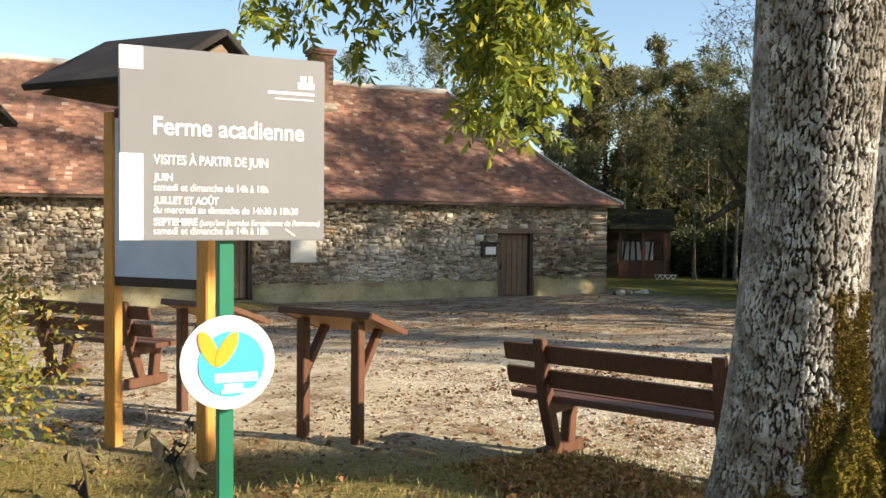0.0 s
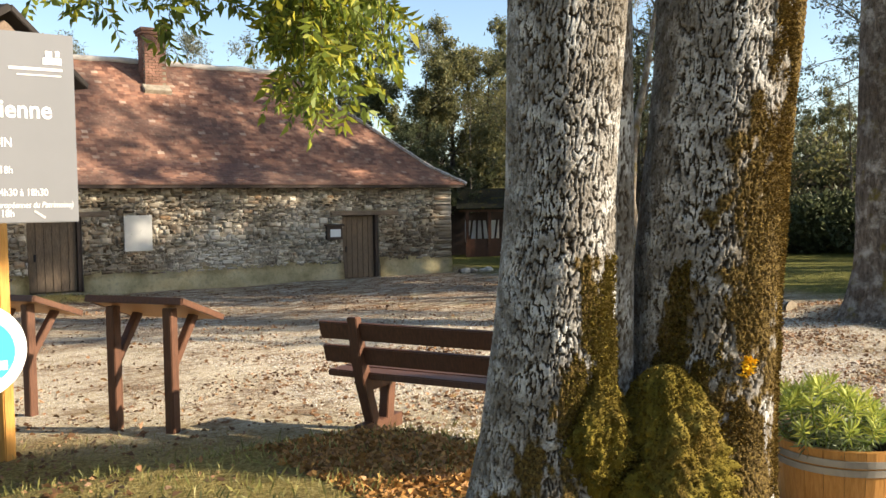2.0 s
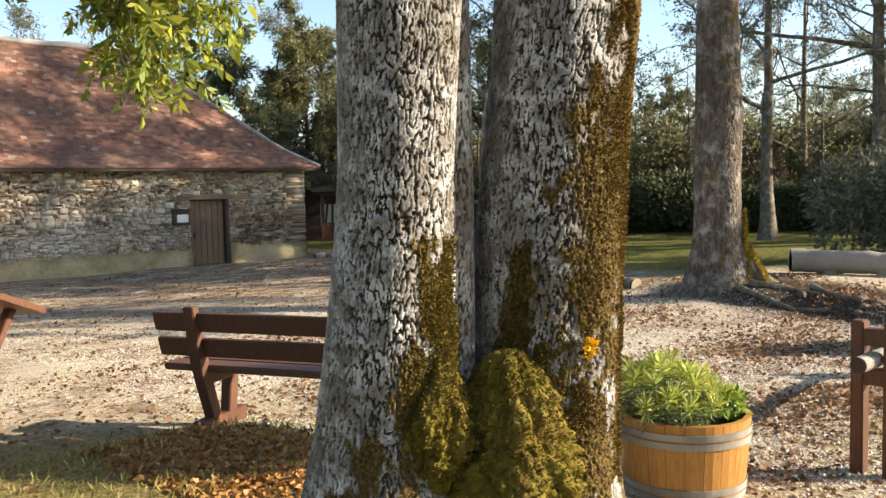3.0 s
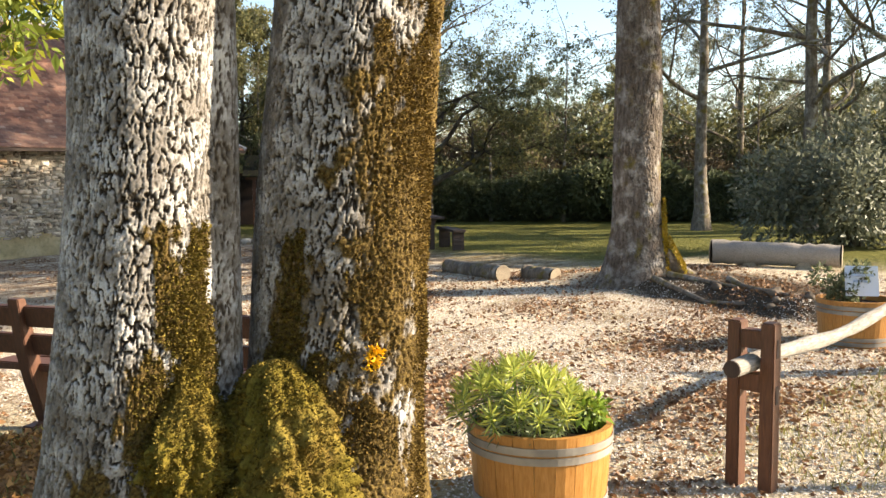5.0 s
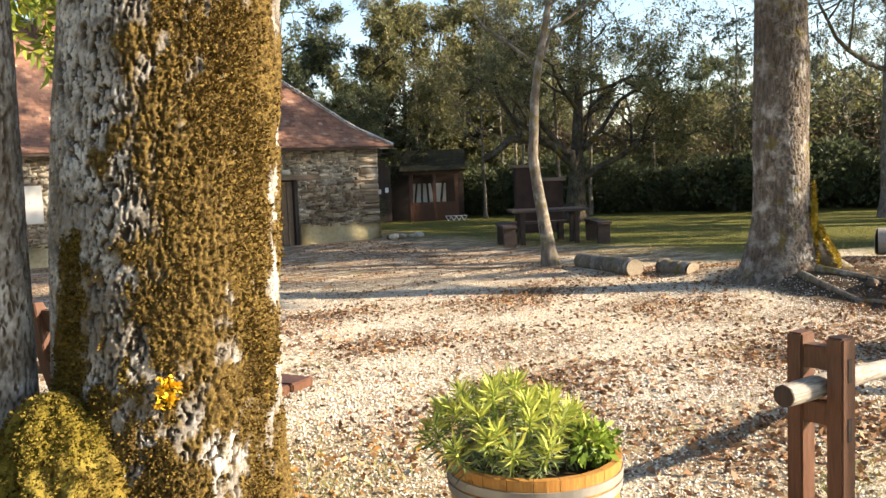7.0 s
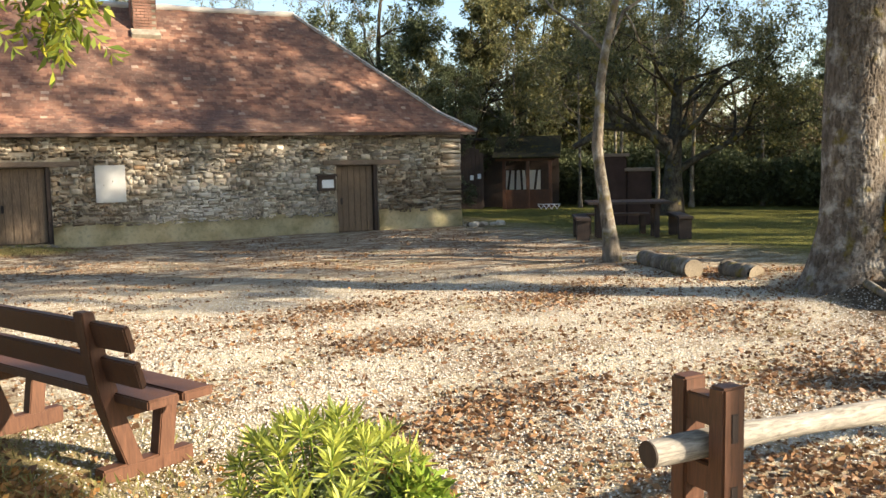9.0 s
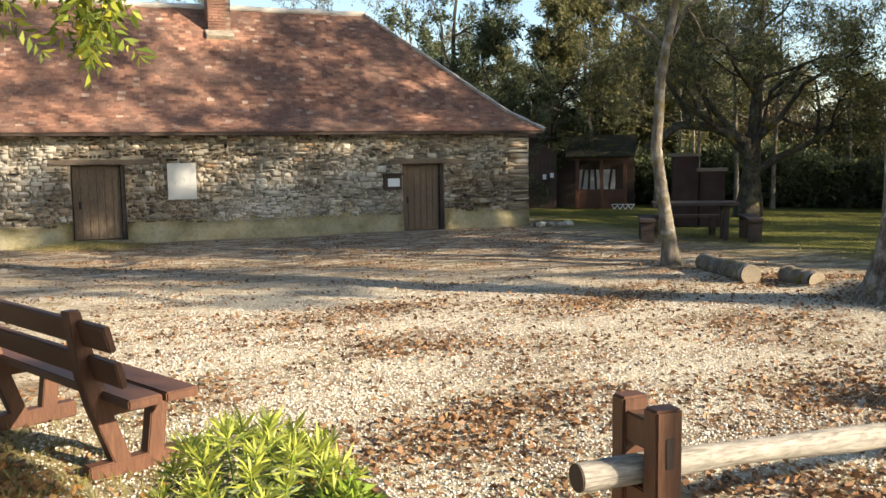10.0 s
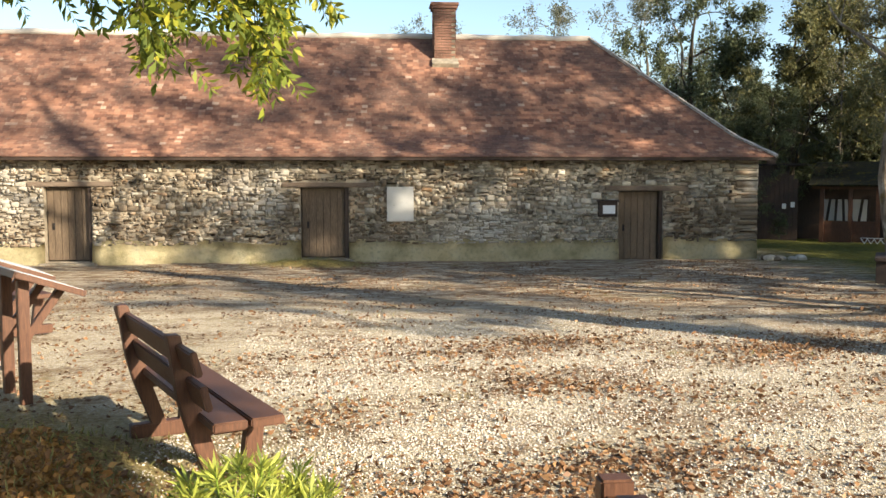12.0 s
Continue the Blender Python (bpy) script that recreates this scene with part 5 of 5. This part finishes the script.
    for k, (x, z, w, h) in enumerate(((0.4, 0.985, 0.155, 0.032), (0.39, 0.952, 0.07, 0.02), (0.405, 0.935, 0.12, 0.012))):
        part("badge_lettering", box(w, 0.003, h, pose(x, -0.0315 - 0.0005 * k, z), 0), M["white"], badge)


build_sign()


# ---- information shelter ----
def build_shelter(m):
    """x along the panel, -y its front."""
    k = thing("information_shelter", m, "roofed wooden notice board on two yellow larch posts", "notice board", "notice boards")
    for x in (-0.47, 0.47):
        part("post", box(0.105, 0.105, 2.75, pose(x, 0, 1.3), 0.008), M["yellow_wood"], k, "yellow larch post")
    part("panel", box(0.84, 0.03, 1.3, pose(0, -0.02, 2.0), 0.004), M["panel_blue"], k, "pale blue reflecting panel")
    for z in (1.34, 2.66):
        part("rail", box(0.84, 0.06, 0.08, pose(0, -0.01, z), 0.006), M["dark_wood"], k)
    for sy in (-1, 1):
        part("roof_slope", box(1.2, 0.92, 0.05, pose(0.07, sy * 0.4, 2.99, -sy * 30), 0.006), M["shingle"], k, "dark roof boards")
    for x in (-0.47, 0.6):
        part("gable", prism([(-0.68, 2.73), (0.68, 2.73), (0, 3.13)], 0.03, pose(x, 0, 0, 0, 0, 90), 0.003), M["lintel_wood"], k)
    return k


shelter = build_shelter(facing(0.77, 7.56, gh(0.77, 7.5), (0.63, -0.77)))
copy_thing(shelter, facing(-1.23, 9.76, gh(-1.2, 9.7), (0.8, -0.6)))


# ---- barrels ----
def build_barrel(m, r, h, label):
    b = thing("barrel_planter", m, label, "planter", "barrel planters")
    def rr(z):
        return r * (0.88 + 0.12 * (z / h) ** 0.8)
    n = 22
    for i in range(n):
        a0, a1 = 2 * math.pi * (i + 0.012) / n, 2 * math.pi * (i + 0.988) / n
        v, zs = [], np.linspace(0, h, 7)
        for z in zs:
            for a, q in ((a0, rr(z)), ((a0 + a1) / 2, rr(z) * 1.004), (a1, rr(z)), (a1, rr(z) - 0.03), (a0, rr(z) - 0.03)):
                v.append((math.cos(a) * q, math.sin(a) * q, z))
        f = []
        for k in range(6):
            for c in range(5):
                f.append((k * 5 + c, k * 5 + (c + 1) % 5, (k + 1) * 5 + (c + 1) % 5, (k + 1) * 5 + c))
        me = mesh_from("stave", v, f + [(30, 31, 32, 33, 34), (4, 3, 2, 1, 0)], M["barrel_wood"])
        link("stave", me, b)
    for z0 in (0.06, 0.72):
        for dz in (0.0, 0.047):
            z = h * z0 + dz
            bm = bmesh.new()
            bmesh.ops.create_cone(bm, cap_ends=False, segments=64, radius1=rr(z) + 0.004, radius2=rr(z + 0.036) + 0.004, depth=0.036)
            bmesh.ops.solidify(bm, geom=bm.faces[:], thickness=-0.005)
            bm.transform(pose(0, 0, z + 0.018))
            part("hoop", bm, M["hoop"], b, "grey metal hoop")
    bm = bmesh.new()
    bmesh.ops.create_circle(bm, cap_ends=True, segments=48, radius=r - 0.03)
    bm.transform(pose(0, 0, h - 0.06))
    part("soil", bm, M["soil"], b)
    return b


def build_spurge(m, seed, rx, count, material, high):
    """Leaning stems, ringed with narrow leaves and topped by a star-shaped rosette each."""
    rng = np.random.default_rng(seed)
    p = thing("spurge_plant", m, "yellow-green spurge with whorls of narrow leaves", "plant", "planter plants")
    wood, leaf, low = Soup(), Soup(), Soup()
    for k in range(count):
        a, q = k * 2.4 + rng.uniform(-0.3, 0.3), ((k + 0.5) / count) ** 0.5
        out = np.array([math.cos(a), math.sin(a), 0]) * q
        h = high * (1.02 - 0.62 * q ** 2) * rng.uniform(0.8, 1.1)
        base = out * rx * 0.45 + np.array([0, 0, -0.02])
        top = out * rx * 1.2 + np.array([0, 0, h])
        mid = (base + top) / 2 + np.array([0, 0, -0.05]) + out * 0.05
        t = np.linspace(0, 1, 11)[:, None]
        pts = base * (1 - t) ** 2 + 2 * mid * t * (1 - t) + top * t ** 2
        wood.add(*tube(pts, np.full(11, 0.004), 4))
        axis = pts[-1] - pts[-3]
        axis /= np.linalg.norm(axis)
        u = np.cross(axis, (0.3, 0.9, 0.1))
        u /= np.linalg.norm(u)
        w = np.cross(axis, u)
        for soup, n, lo, hi, rise0, rise1, size in ((leaf, 34, 0.86, 1.0, -0.15, 1.5, 0.082), (low, 34, 0.35, 0.85, -0.5, 0.3, 0.075)):
            r = np.linspace(lo, hi, n)
            at = np.stack([np.interp(r, t[:, 0], pts[:, c]) for c in range(3)], 1)
            g = np.arange(n) * 2.4 + rng.uniform(0, 6)
            ways = u * np.cos(g)[:, None] + w * np.sin(g)[:, None] + axis * np.linspace(rise0, rise1, n)[:, None] + rng.normal(size=(n, 3)) * 0.12
            soup.add(*leaves(at, ways, size, rng, 0.135, 0.25, 0.15))
    link("stalk", wood.mesh("stalk", M["ivy"]), p)["kind"] = "stuff"
    link("foliage", leaf.mesh("foliage", material), p, "pale yellow-green leaf stars")["kind"] = "stuff"
    link("undergrowth", low.mesh("undergrowth", M["spurge_low"]), p, "blue-green lower leaves")["kind"] = "stuff"
    return p


BX, BY = 4.65, 2.93
barrel = build_barrel(pose(BX, BY, gh(BX, BY) - 0.01), 0.365, 0.46, "half wine barrel planter with grey metal hoops")
bt = gh(BX, BY) + 0.4
build_spurge(pose(BX - 0.09, BY + 0.05, bt), 61, 0.3, 40, M["euphorbia"], 0.34)
ivy = tagged(link("ivy_plant", bush_mesh("ivy_plant", 62, (0.19, 0.17, 0.2), 420, 0.045, M["ivy"], 8)), "small green ivy at the rim of the barrel", "plant")
ivy.matrix_world = pose(BX + 0.14, BY - 0.14, bt)
copy_thing(barrel, pose(10.22, 3.25, gh(10.22, 3.25) - 0.01))
ivy2 = tagged(link("planter_bush", bush_mesh("planter_bush", 63, (0.36, 0.36, 0.45), 1500, 0.05, M["leaf_dark"], 9)), "low dark-green plant in a barrel", "plant")
ivy2.matrix_world = pose(10.17, 3.36, gh(10.2, 3.3) + 0.38)
lab = thing("plant_label", pose(10.07, 3.15, gh(10.1, 3.1) + 0.42, 0, 0, -60), "small white plant label with blue print on a stake", "label")
part("stake", box(0.02, 0.02, 0.3, pose(0, 0.01, 0.05), 0.002), M["dark_wood"], lab)
plate = part("plate", box(0.3, 0.012, 0.3, pose(0, 0, 0.22, -20), 0.002), M["panel_white"], lab)
for k in range(3):
    part("print_bar", box(0.2 - 0.04 * k, 0.003, 0.025, pose(0, -0.012 - 0.012 * (1 - k), 0.22 + 0.06 * (1 - k), -20), 0), M["panel_blue"], plate)


# ---- rail barrier ----
def build_barrier():
    b = thing("rail_barrier", pose(0, 0, 0), "brown twin-post barrier with a crooked grey pole rail", "barrier")
    gz = gh(5.7, 2.28)
    for y, top in ((2.375, 0.66), (2.19, 0.66)):
        post = part("post", box(0.1, 0.075, top - gz + 0.2, pose(5.7, y, (top + gz - 0.2) / 2), 0.008), M["brown_wood"], b)
        for z in (0.52, 0.27):
            part("tenon_slot", box(0.03, 0.01, 0.1, pose(5.7, y - 0.036 if y < 2.3 else y + 0.036, z), 0.002), M["dark_wood"], post)
    for z in (0.565, 0.33):
        part("crosspiece", box(0.08, 0.12, 0.1, pose(5.7, 2.2825, z), 0.006), M["brown_wood"], b)
    xs = np.linspace(5.45, 9.6, 26)
    pts = [(x, 2.285 + 0.03 * math.sin((x - 5.4) * 1.1), float(np.interp(x, (5.45, 6.0, 6.5, 6.9, 7.3, 7.8, 8.4, 9.6), (0.435, 0.428, 0.405, 0.388, 0.395, 0.44, 0.5, 0.55)))) for x in xs]
    rad = [0.047 + 0.005 * math.sin(k * 1.1) - 0.0004 * k for k in range(26)]
    v, f = tube(pts, rad, 14)
    link("rail", fast_mesh("rail", v, f, M["grey_wood"], True), b, "crooked debarked grey pole")
    part("rail_end", disc(0.046, 0.01, pose(5.45, 2.288, 0.435, 0, 90), 20), M["dark_wood"], b)
    for y in (2.375, 2.19):
        part("post", box(0.1, 0.075, 1.1, pose(9.4, y, 0.12), 0.008), M["brown_wood"], b)


build_barrier()


# ---- logs ----
def log_mesh(a, b, r0, r1, seed, material):
    rng = np.random.default_rng(seed)
    n = 22
    t = np.linspace(0, 1, n)[:, None]
    pts = np.array(a) * (1 - t) + np.array(b) * t + rng.normal(size=(n, 3)) * 0.008
    v, f = tube(pts, np.linspace(r0, r1, n) + rng.normal(size=n) * 0.0025, 20)
    return fast_mesh("trunk", v, f, material, True)


def build_log(name, a, b, r0, r1, label, blocks=()):
    lg = thing(name, pose(0, 0, 0), label, "log")
    link("trunk", log_mesh(a, b, r0, r1, 5, M["log_wood"] if blocks else M["bark_far"]), lg)
    way = (Vector(b) - Vector(a)).normalized()
    for p, r, s in ((a, r0, -1), (b, r1, 1)):
        m = look(Vector(p) + way * s * 0.004, Vector(p) + way * s)
        part("cut_end", disc(r * 0.99, 0.01, m, 24), M["cut_wood"], lg, "pale sawn end")
    for x, y in blocks:
        part("support", box(0.3, 0.22, 0.28, pose(x, y, gh(x, y) + 0.06, 0, 8, 20), 0.03), M["cut_wood"], lg)
    return lg


build_log("fallen_log", (12.65, 11.0, gh(12.65, 11) + 0.08), (12.05, 9.25, gh(12, 9.2) + 0.11), 0.14, 0.135, "grey fallen log at the edge of the gravel")
build_log("short_log", (12.6, 9.2, gh(12.5, 9.3) + 0.08), (12.45, 8.5, gh(12.25, 8.5) + 0.06), 0.13, 0.12, "short dark log lying on the ground")
build_log("log_bench", (14.2, 6.75, 0.19), (14.75, 4.95, 0.17), 0.19, 0.17, "grey log bench on two wooden blocks", ((14.4, 6.2), (14.6, 5.45)))


# ---- picnic table ----
def build_picnic():
    p = thing("picnic_table", pose(15.55, 15.1, gh(15.5, 15.1), 0, 0, -32), "dark weathered wooden picnic table with benches round it", "picnic table")
    for k in range(5):
        part("top_plank", box(1.7, 0.2, 0.05, pose(0, -0.42 + 0.21 * k, 0.76), 0.006), M["dark_wood"], p)
    for x in (-0.6, 0.6):
        part("trestle", box(0.12, 0.8, 0.1, pose(x, 0, 0.68), 0.006), M["dark_wood"], p)
        for y in (-0.28, 0.28):
            part("leg", box(0.1, 0.1, 0.7, pose(x, y, 0.34), 0.006), M["dark_wood"], p)
    return p


def build_low_bench(m):
    b = thing("low_bench", m, "low dark wooden backless bench", "bench", "picnic benches")
    part("seat", box(1.5, 0.3, 0.06, pose(0, 0, 0.44), 0.008), M["dark_wood"], b)
    for x in (-0.6, 0.6):
        part("leg", box(0.12, 0.26, 0.44, pose(x, 0, 0.2), 0.008), M["dark_wood"], b)
    return b


build_picnic()
lb = build_low_bench(pose(14.55, 15.35, gh(14.5, 14.5), 0, 0, 58))
copy_thing(lb, pose(16.35, 14.35, gh(16, 14), 0, 0, 58))
copy_thing(lb, pose(15.95, 16.0, gh(16, 16), 0, 0, -32))


def build_hive():
    h = thing("barbecue_hearth", pose(17.9, 18.1, gh(17.9, 18.1), 0, 0, -35), "dark brick outdoor hearth with two capped shafts", "hearth")
    for x, w, z in ((-0.3, 0.62, 1.72), (0.33, 0.6, 1.35)):
        shaft = part("shaft", box(w, 0.6, z, pose(x, 0, z / 2), 0.02), M["hearth"], h)
        part("cap", box(w + 0.14, 0.74, 0.08, pose(x, 0, z + 0.04), 0.01), M["lintel_wood"], shaft)


build_hive()


# ---- shed ----
def build_shed():
    s = thing("open_shed", pose(18.95, 26.8, gh(19.0, 26.8), 0, 0, -36), "dark wooden shed with an open porch and mossy roof", "shed")
    boards = 12
    wall = part("back_wall", box(4.2, 0.06, 2.3, pose(0.6, 1.6, 1.1), 0), M["dark_wood"], s)
    for k in range(boards):
        part("board", box(0.155, 0.04, 2.35 + 0.9 * (1 - abs(k - 5.5) / 6), pose(-1.55 + 0.163 * k - 0.6, 0, 1.1 + 0.45 * (1 - abs(k - 5.5) / 6)), 0.004), M["dark_wood"], s)
    for x in (0.55, 1.5, 2.4):
        part("post", box(0.14, 0.14, 2.1, pose(x, 0.05, 1.0), 0.008), M["brown_wood"], s)
    part("beam", box(2.4, 0.14, 0.16, pose(1.4, 0.05, 2.05), 0.008), M["brown_wood"], s)
    part("roof_slope", box(2.7, 2.2, 0.07, pose(1.45, 0.8, 2.55, 24), 0.01), M["moss_roof"], s, "mossy roof")
    part("roof_slope", box(2.2, 2.2, 0.07, pose(-1.2, 0.9, 2.9, 0, 0), 0.01), M["shingle"], s)
    for k in range(7):
        part("slat", box(0.09, 0.03, 1.7, pose(0.68 + 0.27 * k, 0.5 + 0.08 * (k % 3), 0.9, 0, 7 - 5 * (k % 4), 0), 0.004), M["dark_wood"], s)
    part("parapet", box(1.9, 0.06, 0.8, pose(1.45, 0.1, 0.4), 0.005), M["brown_wood"], s)
    for x in (-0.75, -0.45):
        part("paper", box(0.14, 0.01, 0.2, pose(x, -0.03, 1.35 + (x + 0.6) * 0.2), 0), M["white"], s)
    s.scale = (0.86, 0.86, 0.84)
    part("white_sheet", box(1.5, 0.03, 0.95, pose(1.2, 1.2, 1.1), 0.004), M["white"], s, "white panel inside the porch that stands for the sunlit view beyond")
    return s


M["moss_roof"] = bark_material("mossy_roof", (0.02, 0.017, 0.012), (0.05, 0.046, 0.028), (0.06, 0.06, 0.02), 0.05)
build_shed()


def build_heap():
    rng = random.Random(8)
    for k in range(9):
        x, y = 14.95 + rng.uniform(-0.35, 0.5), 20.35 + rng.uniform(-0.25, 0.25)
        bm = bmesh.new()
        bmesh.ops.create_icosphere(bm, subdivisions=2, radius=rng.uniform(0.08, 0.17))
        for v in bm.verts:
            v.co *= 1 + 0.35 * noise.noise(v.co * 9 + Vector((k * 3.0, 0, 0)))
            v.co.z *= 0.6
        bm.transform(pose(x, y, gh(x, y) + 0.04))
        tagged(part("field_stone", bm, M["stone_piece"], None), "rough grey field stone lying by the house corner", "stone", "stones by the corner")


build_heap()


def build_bank_litter():
    """Bare roots and stones that stick out of the earth bank by the tall tree."""
    rng = random.Random(19)
    for run in (((12.0, 6.5), (11.75, 6.05), (11.6, 5.5), (11.55, 5.0)), ((12.2, 6.4), (12.1, 5.9), (12.0, 5.3)), ((12.4, 5.6), (12.0, 5.2), (11.7, 4.5))):
        pts = [(x, y, gh(x, y) + 0.035 - 0.012 * i) for i, (x, y) in enumerate(run)]
        v, f = tube(pts, np.linspace(0.05, 0.018, len(pts)), 8)
        tagged(link("tree_root", fast_mesh("tree_root", v, f, M["bark_far"], True)), "bare grey root running over the dark earth bank", "root", "roots on the bank")
    for k in range(7):
        x, y = 11.75 + rng.uniform(-0.45, 0.5), rng.uniform(3.9, 6.0)
        bm = bmesh.new()
        bmesh.ops.create_icosphere(bm, subdivisions=2, radius=rng.uniform(0.05, 0.1))
        for v in bm.verts:
            v.co *= 1 + 0.4 * noise.noise(v.co * 12 + Vector((k * 3.0, 5, 0)))
            v.co.z *= 0.7
        bm.transform(pose(x, y, gh(x, y) + 0.025))
        tagged(part("bank_stone", bm, M["earthy_stone"], None), "rough stone half sunk in the earth bank", "stone", "stones on the bank")


build_bank_litter()


def build_racks():
    r = thing("white_rack", pose(20.3, 25.2, gh(20.3, 25.2), 0, 0, -40), "low white-painted wooden rack on the lawn", "rack")
    for k in range(4):
        for a in (-32, 32):
            part("leg", box(0.04, 0.05, 0.36, pose(-0.45 + 0.3 * k + a * 0.0028, 0, 0.15, 0, a), 0.004), M["white"], r)
    r.scale = (0.6, 0.6, 0.55)
    part("bar", box(1.2, 0.04, 0.04, pose(0, 0, 0.3), 0.004), M["white"], r)


build_racks()


# ---- leaf litter, gravel, grass ----
def scatter(rng, n, x0, x1, y0, y1, density):
    """Places on the ground where density(x, y) beats chance."""
    x, y = rng.uniform(x0, x1, n), rng.uniform(y0, y1, n)
    keep = rng.uniform(size=n) < density(x, y)
    x, y = x[keep], y[keep]
    return np.stack([x, y, ground_height(x, y)], 1)


def patches(x, y):
    return 0.5 + 0.25 * np.sin(x * 2.1 + 1.3 * np.sin(y * 1.7)) + 0.25 * np.sin(y * 2.9 + 1.1 * np.sin(x * 1.3 + 2))


def build_litter():
    rng = np.random.default_rng(77)
    p = np.concatenate([
        scatter(rng, 16000, 4.8, 12, 0.8, 5.5, lambda x, y: 0.3 + 0.7 * patches(x, y) ** 2),
        scatter(rng, 64000, 4.5, 14, 2.5, 10, lambda x, y: 0.07 + 0.93 * patches(x, y) ** 3),
        scatter(rng, 42000, 0, 14, 8, 20, lambda x, y: 0.06 + 0.9 * patches(x * 0.8, y * 2.2) ** 3),
        scatter(rng, 9000, 0, 4.5, 4.5, 9, lambda x, y: 0.1 + 0.5 * patches(x, y) ** 2)])
    w = rng.normal(size=p.shape) * np.array([1, 1, 0.3])
    v, f = leaves(p + np.array([0, 0, 0.008]), w, 0.04, rng, 0.6, 0.25, 0.4)
    ob = link("fallen_leaves", fast_mesh("fallen_leaves", v, f, M["dead_leaf"]))
    tagged(ob, "dry brown leaves scattered over the gravel", "leaves", kind="stuff")
    p = np.concatenate([scatter(rng, 36000, 2.2, 4.4, 3.4, 6.0, lambda x, y: np.clip(1.2 - 0.8 * np.hypot(x - 3.1, (y - 4.6) * 0.9), 0, 1) * np.clip((8.3 - (x * 0.95 + y)) * 2.2, 0, 1)), scatter(rng, 2500, 3.4, 5.2, 3.2, 4.9, lambda x, y: 0.3 * patches(x * 2, y * 2))])
    v, f = leaves(p + np.array([0, 0, 0.01]), rng.normal(size=p.shape) * np.array([1, 1, 0.25]), 0.038, rng, 0.6, 0.2, 0.4)
    ob = link("leaf_heap", fast_mesh("leaf_heap", v, f, M["orange_leaf"]))
    tagged(ob, "thick carpet of orange leaves below the ash", "leaves", kind="stuff")
    # pebbles
    p = scatter(rng, 150000, 3.6, 12, 1.6, 12, lambda x, y: np.clip(1.2 - 0.11 * np.hypot(x - 5, y - 3), 0.05, 1) * (1.15 - patches(x, y)))
    n = len(p)
    r = rng.uniform(0.004, 0.0105, n)[:, None, None]
    o = np.array([[1, 0, 0], [0, 1, 0], [-1, 0, 0], [0, -1, 0], [0, 0, 0.8], [0, 0, -0.6]], float)[None] * (1 + 0.3 * rng.normal(size=(n, 6, 1))) * r
    a = rng.uniform(0, 6.28, n)
    c, s = np.cos(a)[:, None], np.sin(a)[:, None]
    o = np.stack([o[..., 0] * c - o[..., 1] * s, o[..., 0] * s + o[..., 1] * c, o[..., 2]], -1)
    v = (p[:, None, :] + o + np.array([0, 0, 0.004])).reshape(-1, 3)
    tri = np.array([[0, 1, 4], [1, 2, 4], [2, 3, 4], [3, 0, 4], [1, 0, 5], [2, 1, 5], [3, 2, 5], [0, 3, 5]])
    f = (np.arange(n)[:, None, None] * 6 + tri[None]).reshape(-1, 3)
    ob = link("gravel", fast_mesh("gravel", v, f, M["pebble"]))
    tagged(ob, "loose whitish gravel stones on the yard", "gravel", kind="stuff")
    # short grass
    p = np.concatenate([
        scatter(rng, 26000, -3, 5.0, 4.0, 9.5, lambda x, y: np.clip((7.2 - (0.5 * x + 0.86 * y)) * 0.8, 0, 1) * (0.3 + 0.7 * patches(x * 1.7, y * 1.7))),
        scatter(rng, 7000, 12.5, 22, 6, 20, lambda x, y: np.clip((x - 13) * 0.3, 0, 0.8)),
        scatter(rng, 9000, 5.9, 10, 0.6, 2.7, lambda x, y: 0.2 + 0.8 * patches(x * 1.5, y * 1.5) ** 2),
        scatter(rng, 2500, 2.2, 5.4, 19.0, 20.7, lambda x, y: np.exp(-((x - 3.7) / 1.2) ** 2 - ((y - 19.9) / 0.5) ** 2)),
        scatter(rng, 2500, 3, 14, 4, 14, lambda x, y: 0.6 * (patches(x * 0.8 + 3, y * 0.8) > 0.82))])
    n = len(p)
    w = np.stack([rng.normal(size=n) * 0.5, rng.normal(size=n) * 0.5, np.ones(n)], 1)
    v, f = leaves(p, w, 0.055, rng, 0.12, 0.2, 0.4)
    ob = link("grass", fast_mesh("grass", v, f, M["grass"]))
    tagged(ob, "short dry yellow-green grass tufts", "grass", kind="stuff")


build_litter()


# ---- dry stalk beside the sign ----
def build_stalk():
    rng = np.random.default_rng(5)
    s = thing("dry_plant", pose(0.62, 5.9, gh(0.62, 5.9)), "withered dark-brown plant stalk with curled leaves", "plant")
    wood, leaf = Soup(), Soup()
    for pts in ([(0.12, 0, 0), (0.06, 0, 0.18), (0.0, 0.05, 0.36), (-0.12, 0.05, 0.5)], [(0.02, 0.03, 0.3), (0.1, 0, 0.42), (0.12, 0, 0.52)], [(-0.45, 0.3, 0), (-0.46, 0.3, 0.2), (-0.5, 0.3, 0.36)]):
        wood.add(*tube(pts, np.linspace(0.012, 0.006, len(pts)), 5))
        for q in pts[1:]:
            m = 5
            leaf.add(*leaves(np.array(q)[None] + rng.normal(size=(m, 3)) * 0.03, rng.normal(size=(m, 3)) + np.array([0, 0, -1.2]), 0.13, rng, 0.45, 0.5))
    link("stem", wood.mesh("stem", M["bark_dark"]), s)
    link("leaves", leaf.mesh("leaves", M["bark_dark"]), s)


build_stalk()


# ---- single stones and tiles of the farmhouse ----
for v, f in STONES:
    link("stone", mesh_from("stone", v, f, M["stone_piece"]), house_wall)
for v, f in TILES:
    link("tile", mesh_from("tile", v, f, M["tile_piece"]), house_roof)
